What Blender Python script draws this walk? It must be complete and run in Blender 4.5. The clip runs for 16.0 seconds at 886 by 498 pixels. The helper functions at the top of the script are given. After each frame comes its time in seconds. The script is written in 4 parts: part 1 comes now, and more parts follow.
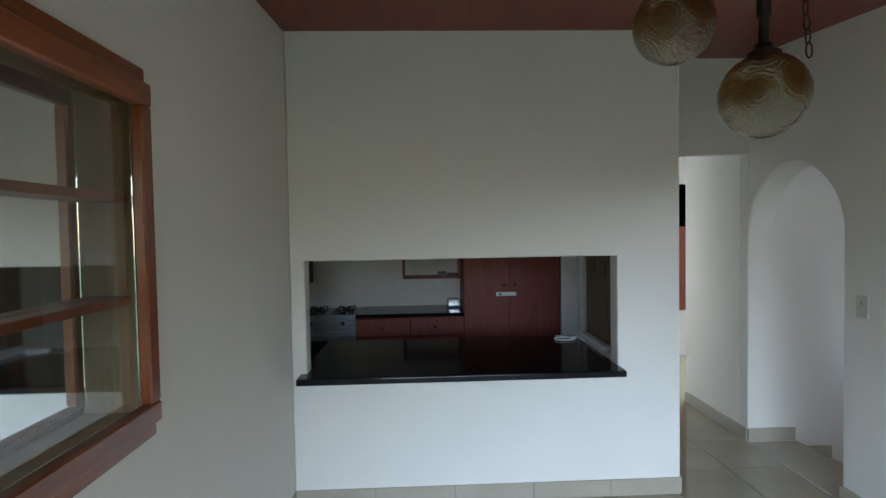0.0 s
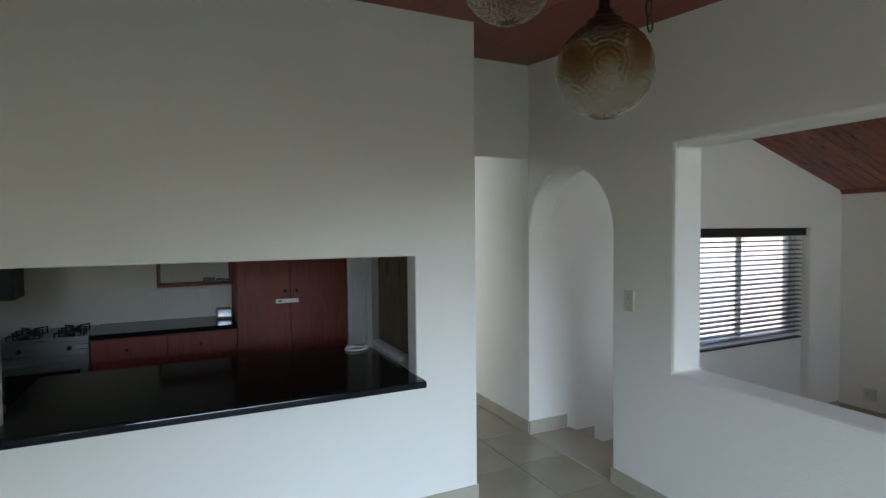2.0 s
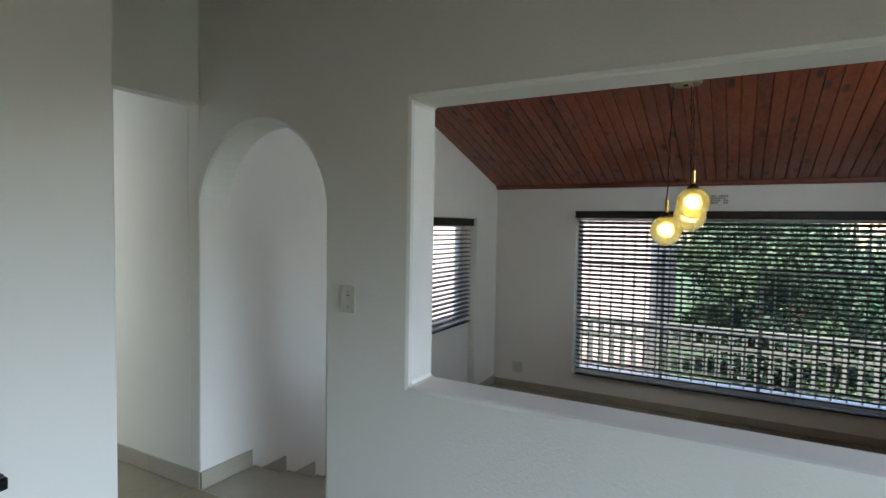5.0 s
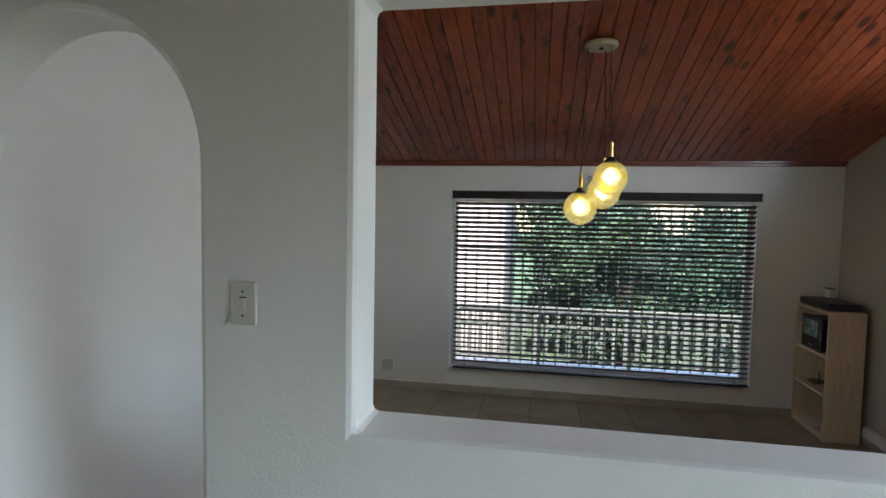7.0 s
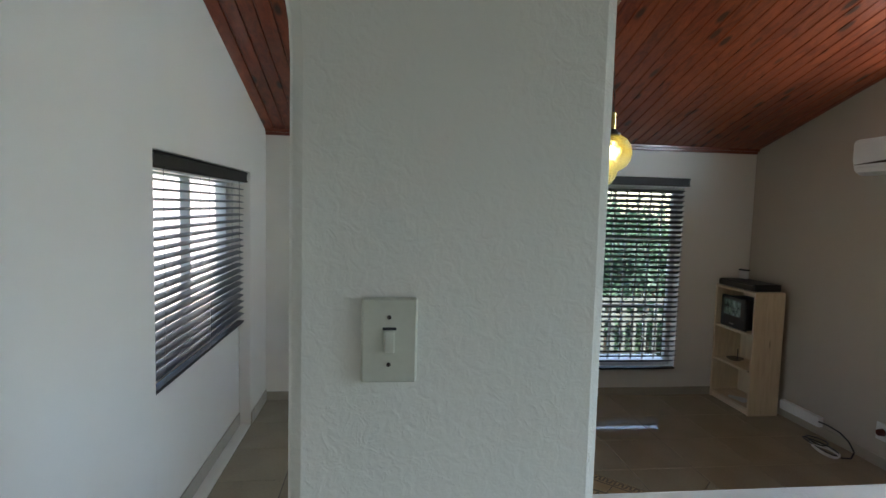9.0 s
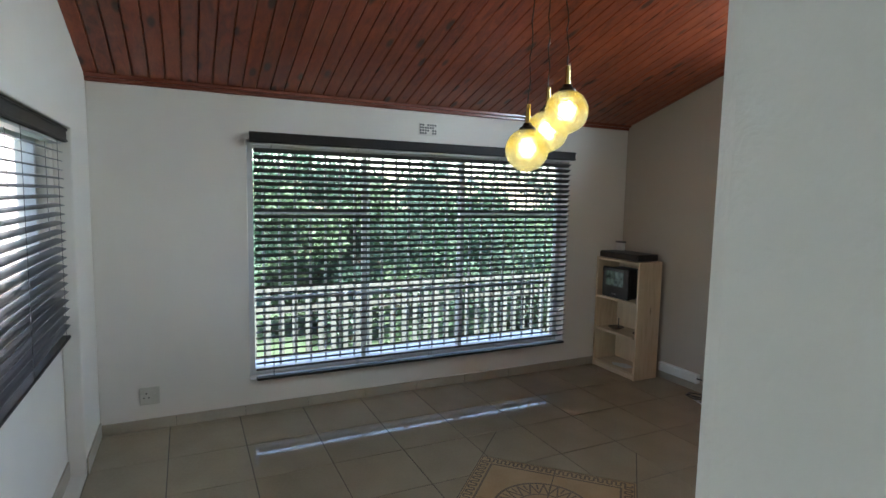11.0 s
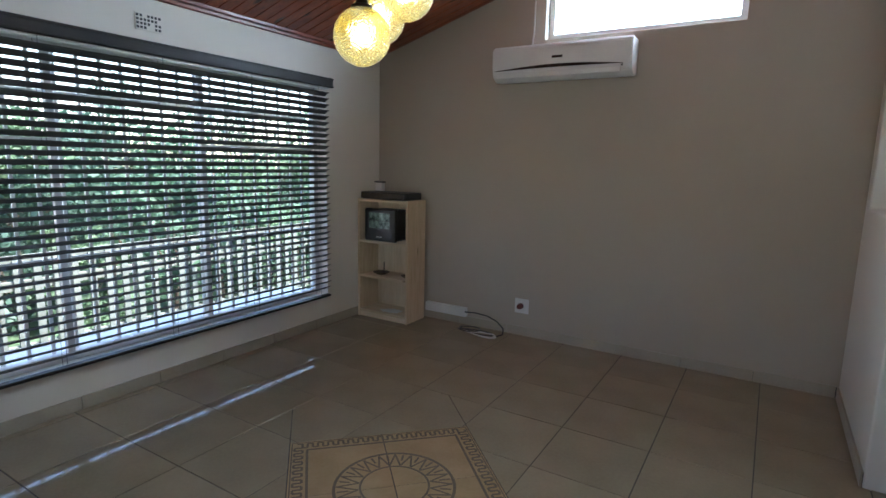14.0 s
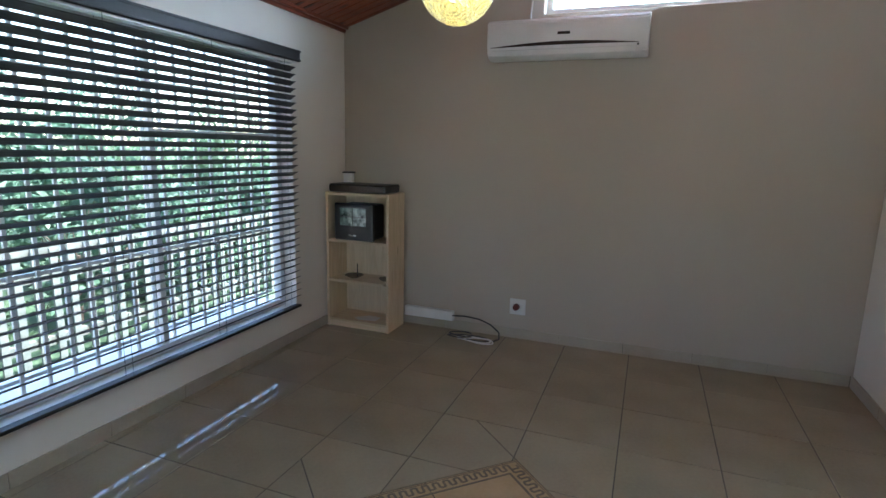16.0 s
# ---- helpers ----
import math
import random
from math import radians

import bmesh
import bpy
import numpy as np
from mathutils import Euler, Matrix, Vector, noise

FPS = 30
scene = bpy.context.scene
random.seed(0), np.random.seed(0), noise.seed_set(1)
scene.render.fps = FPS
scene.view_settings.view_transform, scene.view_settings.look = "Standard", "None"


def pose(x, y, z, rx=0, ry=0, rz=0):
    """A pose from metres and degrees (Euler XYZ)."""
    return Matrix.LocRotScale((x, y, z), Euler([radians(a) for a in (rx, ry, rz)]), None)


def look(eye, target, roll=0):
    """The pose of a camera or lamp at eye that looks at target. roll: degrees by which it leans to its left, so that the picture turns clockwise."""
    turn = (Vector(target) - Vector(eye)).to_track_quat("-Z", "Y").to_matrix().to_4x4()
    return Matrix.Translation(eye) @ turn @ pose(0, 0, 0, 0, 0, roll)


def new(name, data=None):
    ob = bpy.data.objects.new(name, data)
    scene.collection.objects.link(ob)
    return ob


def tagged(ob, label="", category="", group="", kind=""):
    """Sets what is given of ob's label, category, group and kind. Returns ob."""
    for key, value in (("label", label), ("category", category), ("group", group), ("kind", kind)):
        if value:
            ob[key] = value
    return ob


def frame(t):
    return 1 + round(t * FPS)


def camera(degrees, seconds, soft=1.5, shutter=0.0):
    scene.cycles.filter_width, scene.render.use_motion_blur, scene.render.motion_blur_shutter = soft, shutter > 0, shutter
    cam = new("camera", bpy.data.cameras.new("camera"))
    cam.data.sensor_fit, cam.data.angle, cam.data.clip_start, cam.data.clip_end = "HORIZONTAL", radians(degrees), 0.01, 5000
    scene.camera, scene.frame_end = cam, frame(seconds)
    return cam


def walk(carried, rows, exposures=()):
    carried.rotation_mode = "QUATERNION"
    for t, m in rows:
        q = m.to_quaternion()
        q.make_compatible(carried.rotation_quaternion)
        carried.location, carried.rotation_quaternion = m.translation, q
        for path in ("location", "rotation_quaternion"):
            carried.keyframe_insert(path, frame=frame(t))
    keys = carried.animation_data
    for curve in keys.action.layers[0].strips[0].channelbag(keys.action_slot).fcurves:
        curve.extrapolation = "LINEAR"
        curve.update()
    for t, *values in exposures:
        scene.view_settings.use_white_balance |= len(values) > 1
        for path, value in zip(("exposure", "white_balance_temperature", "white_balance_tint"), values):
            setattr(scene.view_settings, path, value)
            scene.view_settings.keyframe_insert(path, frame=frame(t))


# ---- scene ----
cam = camera(79.1, 16.0, shutter=0.0)
PATH = [
    (0, (-0.083, 0.101, 1.546), (-0.004, 2.098, 1.478), -1.0),
    (0.5, (-0.063, 0.199, 1.548), (0.19, 2.182, 1.477), -0.8),
    (1, (-0.046, 0.294, 1.537), (0.381, 2.246, 1.466), -0.6),
    (1.5, (-0.038, 0.369, 1.528), (0.595, 2.265, 1.463), -0.4),
    (2, (-0.055, 0.516, 1.524), (0.809, 2.318, 1.453), -0.5),
    (2.5, (-0.014, 0.658, 1.507), (1.053, 2.348, 1.429), -0.2),
    (3, (0.066, 0.8, 1.487), (1.304, 2.369, 1.401), 0.0),
    (3.5, (0.131, 0.925, 1.483), (1.497, 2.382, 1.393), 0.4),
    (4, (0.178, 1.078, 1.471), (1.675, 2.402, 1.38), 0.6),
    (4.5, (0.242, 1.212, 1.457), (1.88, 2.357, 1.37), 0.8),
    (5, (0.364, 1.323, 1.438), (2.116, 2.284, 1.35), 0.9),
    (7.5, (1.016, 2.234, 1.35), (2.999, 2.452, 1.211), 1.1),
    (8, (1.172, 2.444, 1.345), (3.164, 2.532, 1.189), 1.1),
    (8.2, (1.234, 2.518, 1.336), (3.227, 2.547, 1.179), 1.1),
    (10.4, (2.016, 3.160, 1.244), (3.892, 2.494, 1.054), 1.0),
    (10.5, (2.060, 3.165, 1.242), (3.925, 2.471, 1.045), 0.8),
    (11, (2.171, 3.263, 1.194), (3.965, 2.401, 0.999), 1.1),
    (11.5, (2.32, 3.373, 1.139), (3.987, 2.291, 0.917), 1.2),
    (12, (2.448, 3.395, 1.122), (3.934, 2.08, 0.873), 1.3),
    (12.5, (2.588, 3.392, 1.068), (3.923, 1.926, 0.807), 1.3),
    (13, (2.735, 3.406, 1.029), (3.957, 1.848, 0.744), 1.3),
    (13.5, (2.896, 3.399, 1.013), (4.004, 1.761, 0.717), 1.3),
    (14, (3.04, 3.359, 0.98), (4.066, 1.672, 0.66), 1.3),
    (14.5, (3.198, 3.336, 0.964), (4.183, 1.627, 0.63), 1.2),
    (15, (3.431, 3.329, 0.98), (4.334, 1.582, 0.617), 1.3),
    (15.5, (3.644, 3.291, 0.998), (4.438, 1.494, 0.626), 1.2),
    (16, (3.849, 3.223, 0.989), (4.547, 1.385, 0.622), 1.3),
]
walk(cam, [(t, look(eye, target, roll)) for t, eye, target, roll in PATH],
     exposures=[(0.0, 1.88, 6550, 15), (4.0, 1.87, 6700, 14), (8.0, 2.18, 6650, 12), (10.4, 2.48, 6300, 10), (11.5, 2.76, 6300, 13), (13.0, 2.66, 6200, 14), (16.0, 3.04, 5850, 11)])

# ---------------------------------------------------------------- light
world = bpy.data.worlds.new("sky")
scene.world = world
world.use_nodes = True
wn, wl = world.node_tree.nodes, world.node_tree.links
sky = wn.new("ShaderNodeTexSky")
sky.sky_type = "NISHITA"
sky.sun_disc = False
sky.sun_elevation, sky.sun_rotation = radians(66.7), radians(264)
sky.air_density, sky.dust_density = 1.2, 0.6
wl.new(sky.outputs[0], wn["Background"].inputs[0])
wn["Background"].inputs[1].default_value = 0.15

sun = new("sun", bpy.data.lights.new("sun", "SUN"))
sun.data.energy, sun.data.angle, sun.data.color = 4.8, radians(12), (1.0, 0.96, 0.9)
sun.matrix_world = look((-6, -0.6, 14), (0, 0, 0))


def area(name, m, w, h, power, colour):
    lamp = new(name, bpy.data.lights.new(name, "AREA"))
    lamp.data.shape, lamp.data.size, lamp.data.size_y = "RECTANGLE", w, h
    lamp.data.energy, lamp.data.color = power, colour
    lamp.matrix_world = m
    return lamp


COOL = (0.66, 0.83, 1.0)
# daylight entering by the terrace door behind the walk and the windows of the sunken room; added fill lamps in kitchen
# and hall
terrace = area("daylight_terrace", look((0.42, -2.18, 1.74), (0.56, -1.18, 1.00)), 2.2, 0.70, 19.5, (0.54, 0.76, 1.0))
terrace.data.spread = radians(70)
area("daylight_clerestory", look((3.9, -0.95, 2.2), (3.9, 0.3, 1.4)), 1.2, 0.4, 6.5, COOL)
# added fill lamp standing free in the hall, no opening behind it
area("fill_hall", look((3.2, 5.7, 1.5), (2.2, 4.4, 0.7)), 0.4, 1.2, 10.0, COOL)
# weak fill lamp added at an unseen opening to brighten the kitchen
area("fill_kitchen", look((-2.05, 4.9, 1.4), (0.5, 5.2, 0.8)), 0.55, 0.55, 0.12, COOL)

# ---------------------------------------------------------------- materials
def nodes_of(name):
    m = bpy.data.materials.new(name)
    m.use_nodes = True
    t = m.node_tree
    return m, t.nodes, t.links, t.nodes["Principled BSDF"]


def surface(name, c1, c2, rough=0.6, scale=6.0, fine=90.0, bump=0.1, metal=0.0, depth=0.004, rvar=0.1, obj_random=0.0, spec=0.5, stretch=(1, 1, 1), coat=0.0):
    m, n, l, b = nodes_of(name)
    co = n.new("ShaderNodeTexCoord")
    mp = n.new("ShaderNodeMapping")
    mp.inputs["Scale"].default_value = stretch
    l.new(co.outputs["Object"], mp.inputs[0])
    big, small = n.new("ShaderNodeTexNoise"), n.new("ShaderNodeTexNoise")
    big.inputs["Scale"].default_value, small.inputs["Scale"].default_value = scale, fine
    big.inputs["Detail"].default_value, small.inputs["Detail"].default_value = 5, 3
    for t in (big, small):
        l.new(mp.outputs[0], t.inputs["Vector"])
    add = n.new("ShaderNodeMath")
    add.operation = "MULTIPLY_ADD"
    add.inputs[1].default_value = 0.35
    l.new(small.outputs["Fac"], add.inputs[0])
    l.new(big.outputs["Fac"], add.inputs[2])
    last = add
    if obj_random:
        info, ma = n.new("ShaderNodeObjectInfo"), n.new("ShaderNodeMath")
        ma.operation = "MULTIPLY_ADD"
        ma.inputs[1].default_value = obj_random
        l.new(info.outputs["Random"], ma.inputs[0])
        l.new(add.outputs[0], ma.inputs[2])
        last = ma
    ramp = n.new("ShaderNodeValToRGB")
    ramp.color_ramp.elements[0].position, ramp.color_ramp.elements[1].position = 0.45, 0.95
    ramp.color_ramp.elements[0].color, ramp.color_ramp.elements[1].color = (*c1, 1), (*c2, 1)
    l.new(last.outputs[0], ramp.inputs[0])
    l.new(ramp.outputs[0], b.inputs["Base Color"])
    rr = n.new("ShaderNodeMapRange")
    rr.inputs["To Min"].default_value, rr.inputs["To Max"].default_value = max(0.02, rough - rvar), min(1, rough + rvar)
    l.new(big.outputs["Fac"], rr.inputs["Value"])
    l.new(rr.outputs[0], b.inputs["Roughness"])
    b.inputs["Metallic"].default_value = metal
    b.inputs["Specular IOR Level"].default_value = spec
    b.inputs["Coat Weight"].default_value = coat
    if bump:
        bp = n.new("ShaderNodeBump")
        bp.inputs["Strength"].default_value, bp.inputs["Distance"].default_value = bump, depth
        l.new(small.outputs["Fac"], bp.inputs["Height"])
        l.new(bp.outputs[0], b.inputs["Normal"])
    return m


def plaster(name, c1, c2, strength, coarse, rough=0.75):
    """Painted plaster with trowel relief at two scales."""
    m, n, l, b = nodes_of(name)
    co = n.new("ShaderNodeTexCoord")
    a, d, e = (n.new("ShaderNodeTexNoise") for _ in range(3))
    for t, s, det in ((a, coarse, 4), (d, coarse * 5, 3), (e, 1.3, 5)):
        t.inputs["Scale"].default_value, t.inputs["Detail"].default_value = s, det
        l.new(co.outputs["Object"], t.inputs["Vector"])
    a.inputs["Distortion"].default_value = 1.2
    mix = n.new("ShaderNodeMixRGB")
    mix.inputs[1].default_value, mix.inputs[2].default_value = (*c1, 1), (*c2, 1)
    l.new(e.outputs["Fac"], mix.inputs[0])
    l.new(mix.outputs[0], b.inputs["Base Color"])
    b.inputs["Roughness"].default_value = rough
    b.inputs["Specular IOR Level"].default_value = 0.3
    s1 = n.new("ShaderNodeMath")
    s1.operation = "MULTIPLY_ADD"
    s1.inputs[1].default_value = 0.25
    l.new(d.outputs["Fac"], s1.inputs[0])
    l.new(a.outputs["Fac"], s1.inputs[2])
    bp = n.new("ShaderNodeBump")
    bp.inputs["Strength"].default_value, bp.inputs["Distance"].default_value = strength, 0.006
    l.new(s1.outputs[0], bp.inputs["Height"])
    l.new(bp.outputs[0], b.inputs["Normal"])
    return m


def wood(name, dark, light, along="X", scale=1.0, rough=0.4, knots=0.15, islands=False, coat=0.0):
    """Boards with long grain, darker knots and a tone of its own for each piece."""
    m, n, l, b = nodes_of(name)
    co, mp = n.new("ShaderNodeTexCoord"), n.new("ShaderNodeMapping")
    s = {"X": (0.8, 9, 9), "Y": (9, 0.8, 9), "Z": (9, 9, 0.8)}[along]
    mp.inputs["Scale"].default_value = [v * scale for v in s]
    l.new(co.outputs["Object"], mp.inputs[0])
    g, g2 = n.new("ShaderNodeTexNoise"), n.new("ShaderNodeTexNoise")
    g.inputs["Scale"].default_value, g.inputs["Detail"].default_value, g.inputs["Distortion"].default_value = 2.2, 6, 1.4
    g2.inputs["Scale"].default_value, g2.inputs["Detail"].default_value = 14, 3
    l.new(mp.outputs[0], g.inputs["Vector"])
    l.new(mp.outputs[0], g2.inputs["Vector"])
    source = n.new("ShaderNodeNewGeometry") if islands else n.new("ShaderNodeObjectInfo")
    rnd = source.outputs["Random Per Island" if islands else "Random"]
    shift = n.new("ShaderNodeVectorMath")
    shift.operation = "ADD"
    l.new(mp.outputs[0], shift.inputs[0])
    big = n.new("ShaderNodeMath")
    big.operation = "MULTIPLY"
    big.inputs[1].default_value = 37.0
    l.new(rnd, big.inputs[0])
    l.new(big.outputs[0], shift.inputs[1])
    l.new(shift.outputs[0], g.inputs["Vector"])
    s1 = n.new("ShaderNodeMath")
    s1.operation = "MULTIPLY_ADD"
    s1.inputs[1].default_value = 0.3
    l.new(g2.outputs["Fac"], s1.inputs[0])
    l.new(g.outputs["Fac"], s1.inputs[2])
    s2 = n.new("ShaderNodeMath")
    s2.operation = "MULTIPLY_ADD"
    s2.inputs[1].default_value = 0.22
    l.new(rnd, s2.inputs[0])
    l.new(s1.outputs[0], s2.inputs[2])
    ramp = n.new("ShaderNodeValToRGB")
    ramp.color_ramp.elements[0].position, ramp.color_ramp.elements[1].position = 0.45, 1.0
    ramp.color_ramp.elements[0].color, ramp.color_ramp.elements[1].color = (*dark, 1), (*light, 1)
    l.new(s2.outputs[0], ramp.inputs[0])
    out = ramp.outputs[0]
    if knots:
        v, kr, mx = n.new("ShaderNodeTexVoronoi"), n.new("ShaderNodeValToRGB"), n.new("ShaderNodeMixRGB")
        km = n.new("ShaderNodeMapping")
        km.inputs["Scale"].default_value = {"X": (2.2, 9, 9), "Y": (9, 2.2, 9), "Z": (9, 9, 2.2)}[along]
        sh2 = n.new("ShaderNodeVectorMath")
        sh2.operation = "ADD"
        l.new(co.outputs["Object"], km.inputs[0])
        l.new(km.outputs[0], sh2.inputs[0])
        l.new(big.outputs[0], sh2.inputs[1])
        l.new(sh2.outputs[0], v.inputs["Vector"])
        v.inputs["Scale"].default_value = 1.0
        kr.color_ramp.elements[0].position, kr.color_ramp.elements[1].position = knots * 0.52, knots
        kr.color_ramp.elements[0].color, kr.color_ramp.elements[1].color = (1, 1, 1, 1), (0, 0, 0, 1)
        l.new(v.outputs["Distance"], kr.inputs[0])
        l.new(kr.outputs[0], mx.inputs[0])
        l.new(out, mx.inputs[1])
        mx.inputs[2].default_value = (*[c * 0.35 for c in dark], 1) if knots > 0.2 else (*[c * 0.55 for c in dark], 1)
        out = mx.outputs[0]
    l.new(out, b.inputs["Base Color"])
    b.inputs["Roughness"].default_value = rough
    b.inputs["Coat Weight"].default_value = coat
    b.inputs["Coat Roughness"].default_value = 0.15
    bp = n.new("ShaderNodeBump")
    bp.inputs["Strength"].default_value, bp.inputs["Distance"].default_value = 0.15, 0.002
    l.new(g2.outputs["Fac"], bp.inputs["Height"])
    l.new(bp.outputs[0], b.inputs["Normal"])
    return m


def glass(name, colour=(1, 1, 1), rough=0.0, ior=1.45, bump=0.0, bscale=40.0):
    m, n, l, b = nodes_of(name)
    b.inputs["Base Color"].default_value = (*colour, 1)
    b.inputs["Roughness"].default_value, b.inputs["IOR"].default_value = rough, ior
    b.inputs["Transmission Weight"].default_value = 1.0
    if bump:
        co, v, bp = n.new("ShaderNodeTexCoord"), n.new("ShaderNodeTexVoronoi"), n.new("ShaderNodeBump")
        v.inputs["Scale"].default_value = bscale
        l.new(co.outputs["Object"], v.inputs["Vector"])
        bp.inputs["Strength"].default_value, bp.inputs["Distance"].default_value = bump, 0.004
        l.new(v.outputs["Distance"], bp.inputs["Height"])
        l.new(bp.outputs[0], b.inputs["Normal"])
    return m


def glow(name, colour, strength):
    m, n, l, b = nodes_of(name)
    b.inputs["Base Color"].default_value = (*colour, 1)
    b.inputs["Emission Color"].default_value = (*colour, 1)
    b.inputs["Emission Strength"].default_value = strength
    return m


WALL = plaster("white_wall_paint", (0.70, 0.665, 0.60), (0.78, 0.745, 0.68), 0.10, 14)
ROUGH_WALL = plaster("trowelled_white_plaster", (0.71, 0.685, 0.63), (0.79, 0.765, 0.71), 0.28, 46, 0.6)
GREY_WALL = plaster("taupe_wall_paint", (0.405, 0.352, 0.285), (0.465, 0.41, 0.338), 0.12, 12)
CEIL_PAINT = plaster("white_ceiling_paint", (0.7, 0.7, 0.68), (0.76, 0.76, 0.74), 0.08, 10)
TILE = surface("polished_beige_tile", (0.275, 0.232, 0.157), (0.36, 0.308, 0.215), 0.06, 2.5, 60, 0.02, rvar=0.03, obj_random=0.12, spec=0.5)
SKIRT = surface("beige_skirting_tile", (0.33, 0.29, 0.22), (0.42, 0.37, 0.29), 0.34, 3, 60, 0.03, rvar=0.06, obj_random=0.12)
GROUT = surface("dark_grout", (0.05, 0.045, 0.04), (0.10, 0.09, 0.08), 0.9, 8, 120, 0.3)
MED_TILE = surface("amber_stone_tile", (0.36, 0.25, 0.135), (0.47, 0.345, 0.20), 0.16, 5, 60, 0.03, rvar=0.05, obj_random=0.1)
MED_PRINT = surface("brown_printed_glaze", (0.16, 0.13, 0.095), (0.22, 0.18, 0.135), 0.2, 8, 80, 0.02)
CEIL_WOOD = wood("stained_ceiling_boards", (0.115, 0.016, 0.006), (0.35, 0.074, 0.024), "X", 1.0, 0.36, 0.25, True, 0.12)
CEIL_PANEL = wood("stained_ceiling_panel", (0.15, 0.018, 0.008), (0.23, 0.036, 0.017), "Y", 0.7, 0.45, False, True, 0.05)
CORNICE = wood("stained_cornice_wood", (0.14, 0.028, 0.014), (0.24, 0.06, 0.03), "Y", 1.0, 0.3, False, False, 0.3)
CAB_WOOD = wood("varnished_meranti", (0.14, 0.03, 0.009), (0.31, 0.08, 0.022), "Y", 1.5, 0.35, False, False, 0.3)
CAB_IN = wood("varnished_cabinet_lining", (0.27, 0.18, 0.085), (0.40, 0.28, 0.14), "Z", 1.5, 0.4, False)
PINE = wood("raw_pine", (0.54, 0.40, 0.25), (0.70, 0.56, 0.38), "Z", 1.2, 0.55, 0.11)
KWOOD = wood("mahogany_cupboard_wood", (0.17, 0.024, 0.011), (0.27, 0.048, 0.022), "Z", 1.2, 0.5, False, False, 0.05)
PANEL = wood("old_brown_board", (0.09, 0.06, 0.035), (0.20, 0.145, 0.09), "Z", 1.0, 0.6, 0.18)
VALANCE = wood("dark_wood_rail", (0.011, 0.009, 0.008), (0.024, 0.020, 0.018), "Y", 1.0, 0.5, False)
# same dark wood as the rail, colour lifted to take in the window's glare
SLAT = wood("glare_lifted_wood_slat", (0.040, 0.036, 0.034), (0.074, 0.067, 0.063), "Y", 1.0, 0.5, False)
SLAT_N = wood("dark_wood_slat_short", (0.040, 0.038, 0.042), (0.07, 0.066, 0.072), "X", 1.0, 0.3, False, False, 0.4)
for m in (SLAT, VALANCE):
    m.node_tree.nodes["Principled BSDF"].inputs["Specular IOR Level"].default_value = 0.36
GRANITE = surface("black_granite", (0.005, 0.005, 0.006), (0.014, 0.014, 0.015), 0.10, 40, 260, 0.0, rvar=0.03, spec=0.2)
STEEL = surface("brushed_steel", (0.45, 0.46, 0.47), (0.6, 0.61, 0.62), 0.3, 4, 200, 0.05, metal=1.0, stretch=(1, 30, 30))
DARK_METAL = surface("blackened_iron", (0.03, 0.025, 0.02), (0.07, 0.055, 0.045), 0.45, 10, 120, 0.1, metal=0.8)
BRASS = surface("polished_brass", (0.55, 0.36, 0.11), (0.72, 0.50, 0.18), 0.22, 6, 100, 0.03, metal=1.0)
WHITE_PLASTIC = surface("white_plastic", (0.66, 0.66, 0.64), (0.76, 0.76, 0.74), 0.35, 4, 90, 0.03)
IVORY = surface("aged_ivory_plastic", (0.50, 0.49, 0.41), (0.60, 0.585, 0.50), 0.4, 6, 90, 0.04)
BLACK = surface("black_plastic", (0.012, 0.012, 0.014), (0.03, 0.03, 0.033), 0.4, 6, 120, 0.08)
WHITE_PAINT = surface("white_frame_paint", (0.66, 0.66, 0.65), (0.78, 0.78, 0.77), 0.4, 5, 70, 0.06)
CORD = surface("white_cord", (0.6, 0.59, 0.55), (0.7, 0.69, 0.65), 0.6, 10, 100, 0.05)
PANE = glass("window_glass", (1, 1, 1), 0.0, 1.05)
MIRROR = surface("silvered_mirror", (0.84, 0.88, 0.86), (0.88, 0.92, 0.90), 0.03, 3, 60, 0.0, metal=1.0, rvar=0.01)
CAB_GLASS = glass("cabinet_glass", (0.985, 0.99, 0.985), 0.0, 1.5)


# ---------------------------------------------------------------- building helpers
def bx(bm, x0, x1, y0, y1, z0, z1, bevel=0.0, seg=1):
    m = Matrix.Translation(((x0 + x1) / 2, (y0 + y1) / 2, (z0 + z1) / 2)) @ Matrix.Diagonal((abs(x1 - x0), abs(y1 - y0), abs(z1 - z0), 1))
    v = bmesh.ops.create_cube(bm, size=1, matrix=m)["verts"]
    if bevel:
        e = {e for w in v for e in w.link_edges}
        bmesh.ops.bevel(bm, geom=list(e), offset=bevel, segments=seg, affect="EDGES", profile=0.5)
    return bm


def box(*a, **k):
    return bx(bmesh.new(), *a, **k)


def cyl(bm, p, q, r, r2=None, seg=16):
    p, q = Vector(p), Vector(q)
    m = Matrix.Translation((p + q) / 2) @ (q - p).to_track_quat("Z", "Y").to_matrix().to_4x4()
    bmesh.ops.create_cone(bm, cap_ends=True, segments=seg, radius1=r, radius2=r if r2 is None else r2, depth=(q - p).length, matrix=m)
    return bm


def lathe(bm, profile, at, seg=32):
    """Turns (radius, height) pairs round the upright through at."""
    rings = []
    for r, z in profile:
        rings.append([bm.verts.new((at[0] + r * math.cos(2 * math.pi * k / seg), at[1] + r * math.sin(2 * math.pi * k / seg), at[2] + z)) for k in range(seg)])
    for a, b in zip(rings, rings[1:]):
        for k in range(seg):
            bm.faces.new((a[k], a[(k + 1) % seg], b[(k + 1) % seg], b[k]))
    return bm


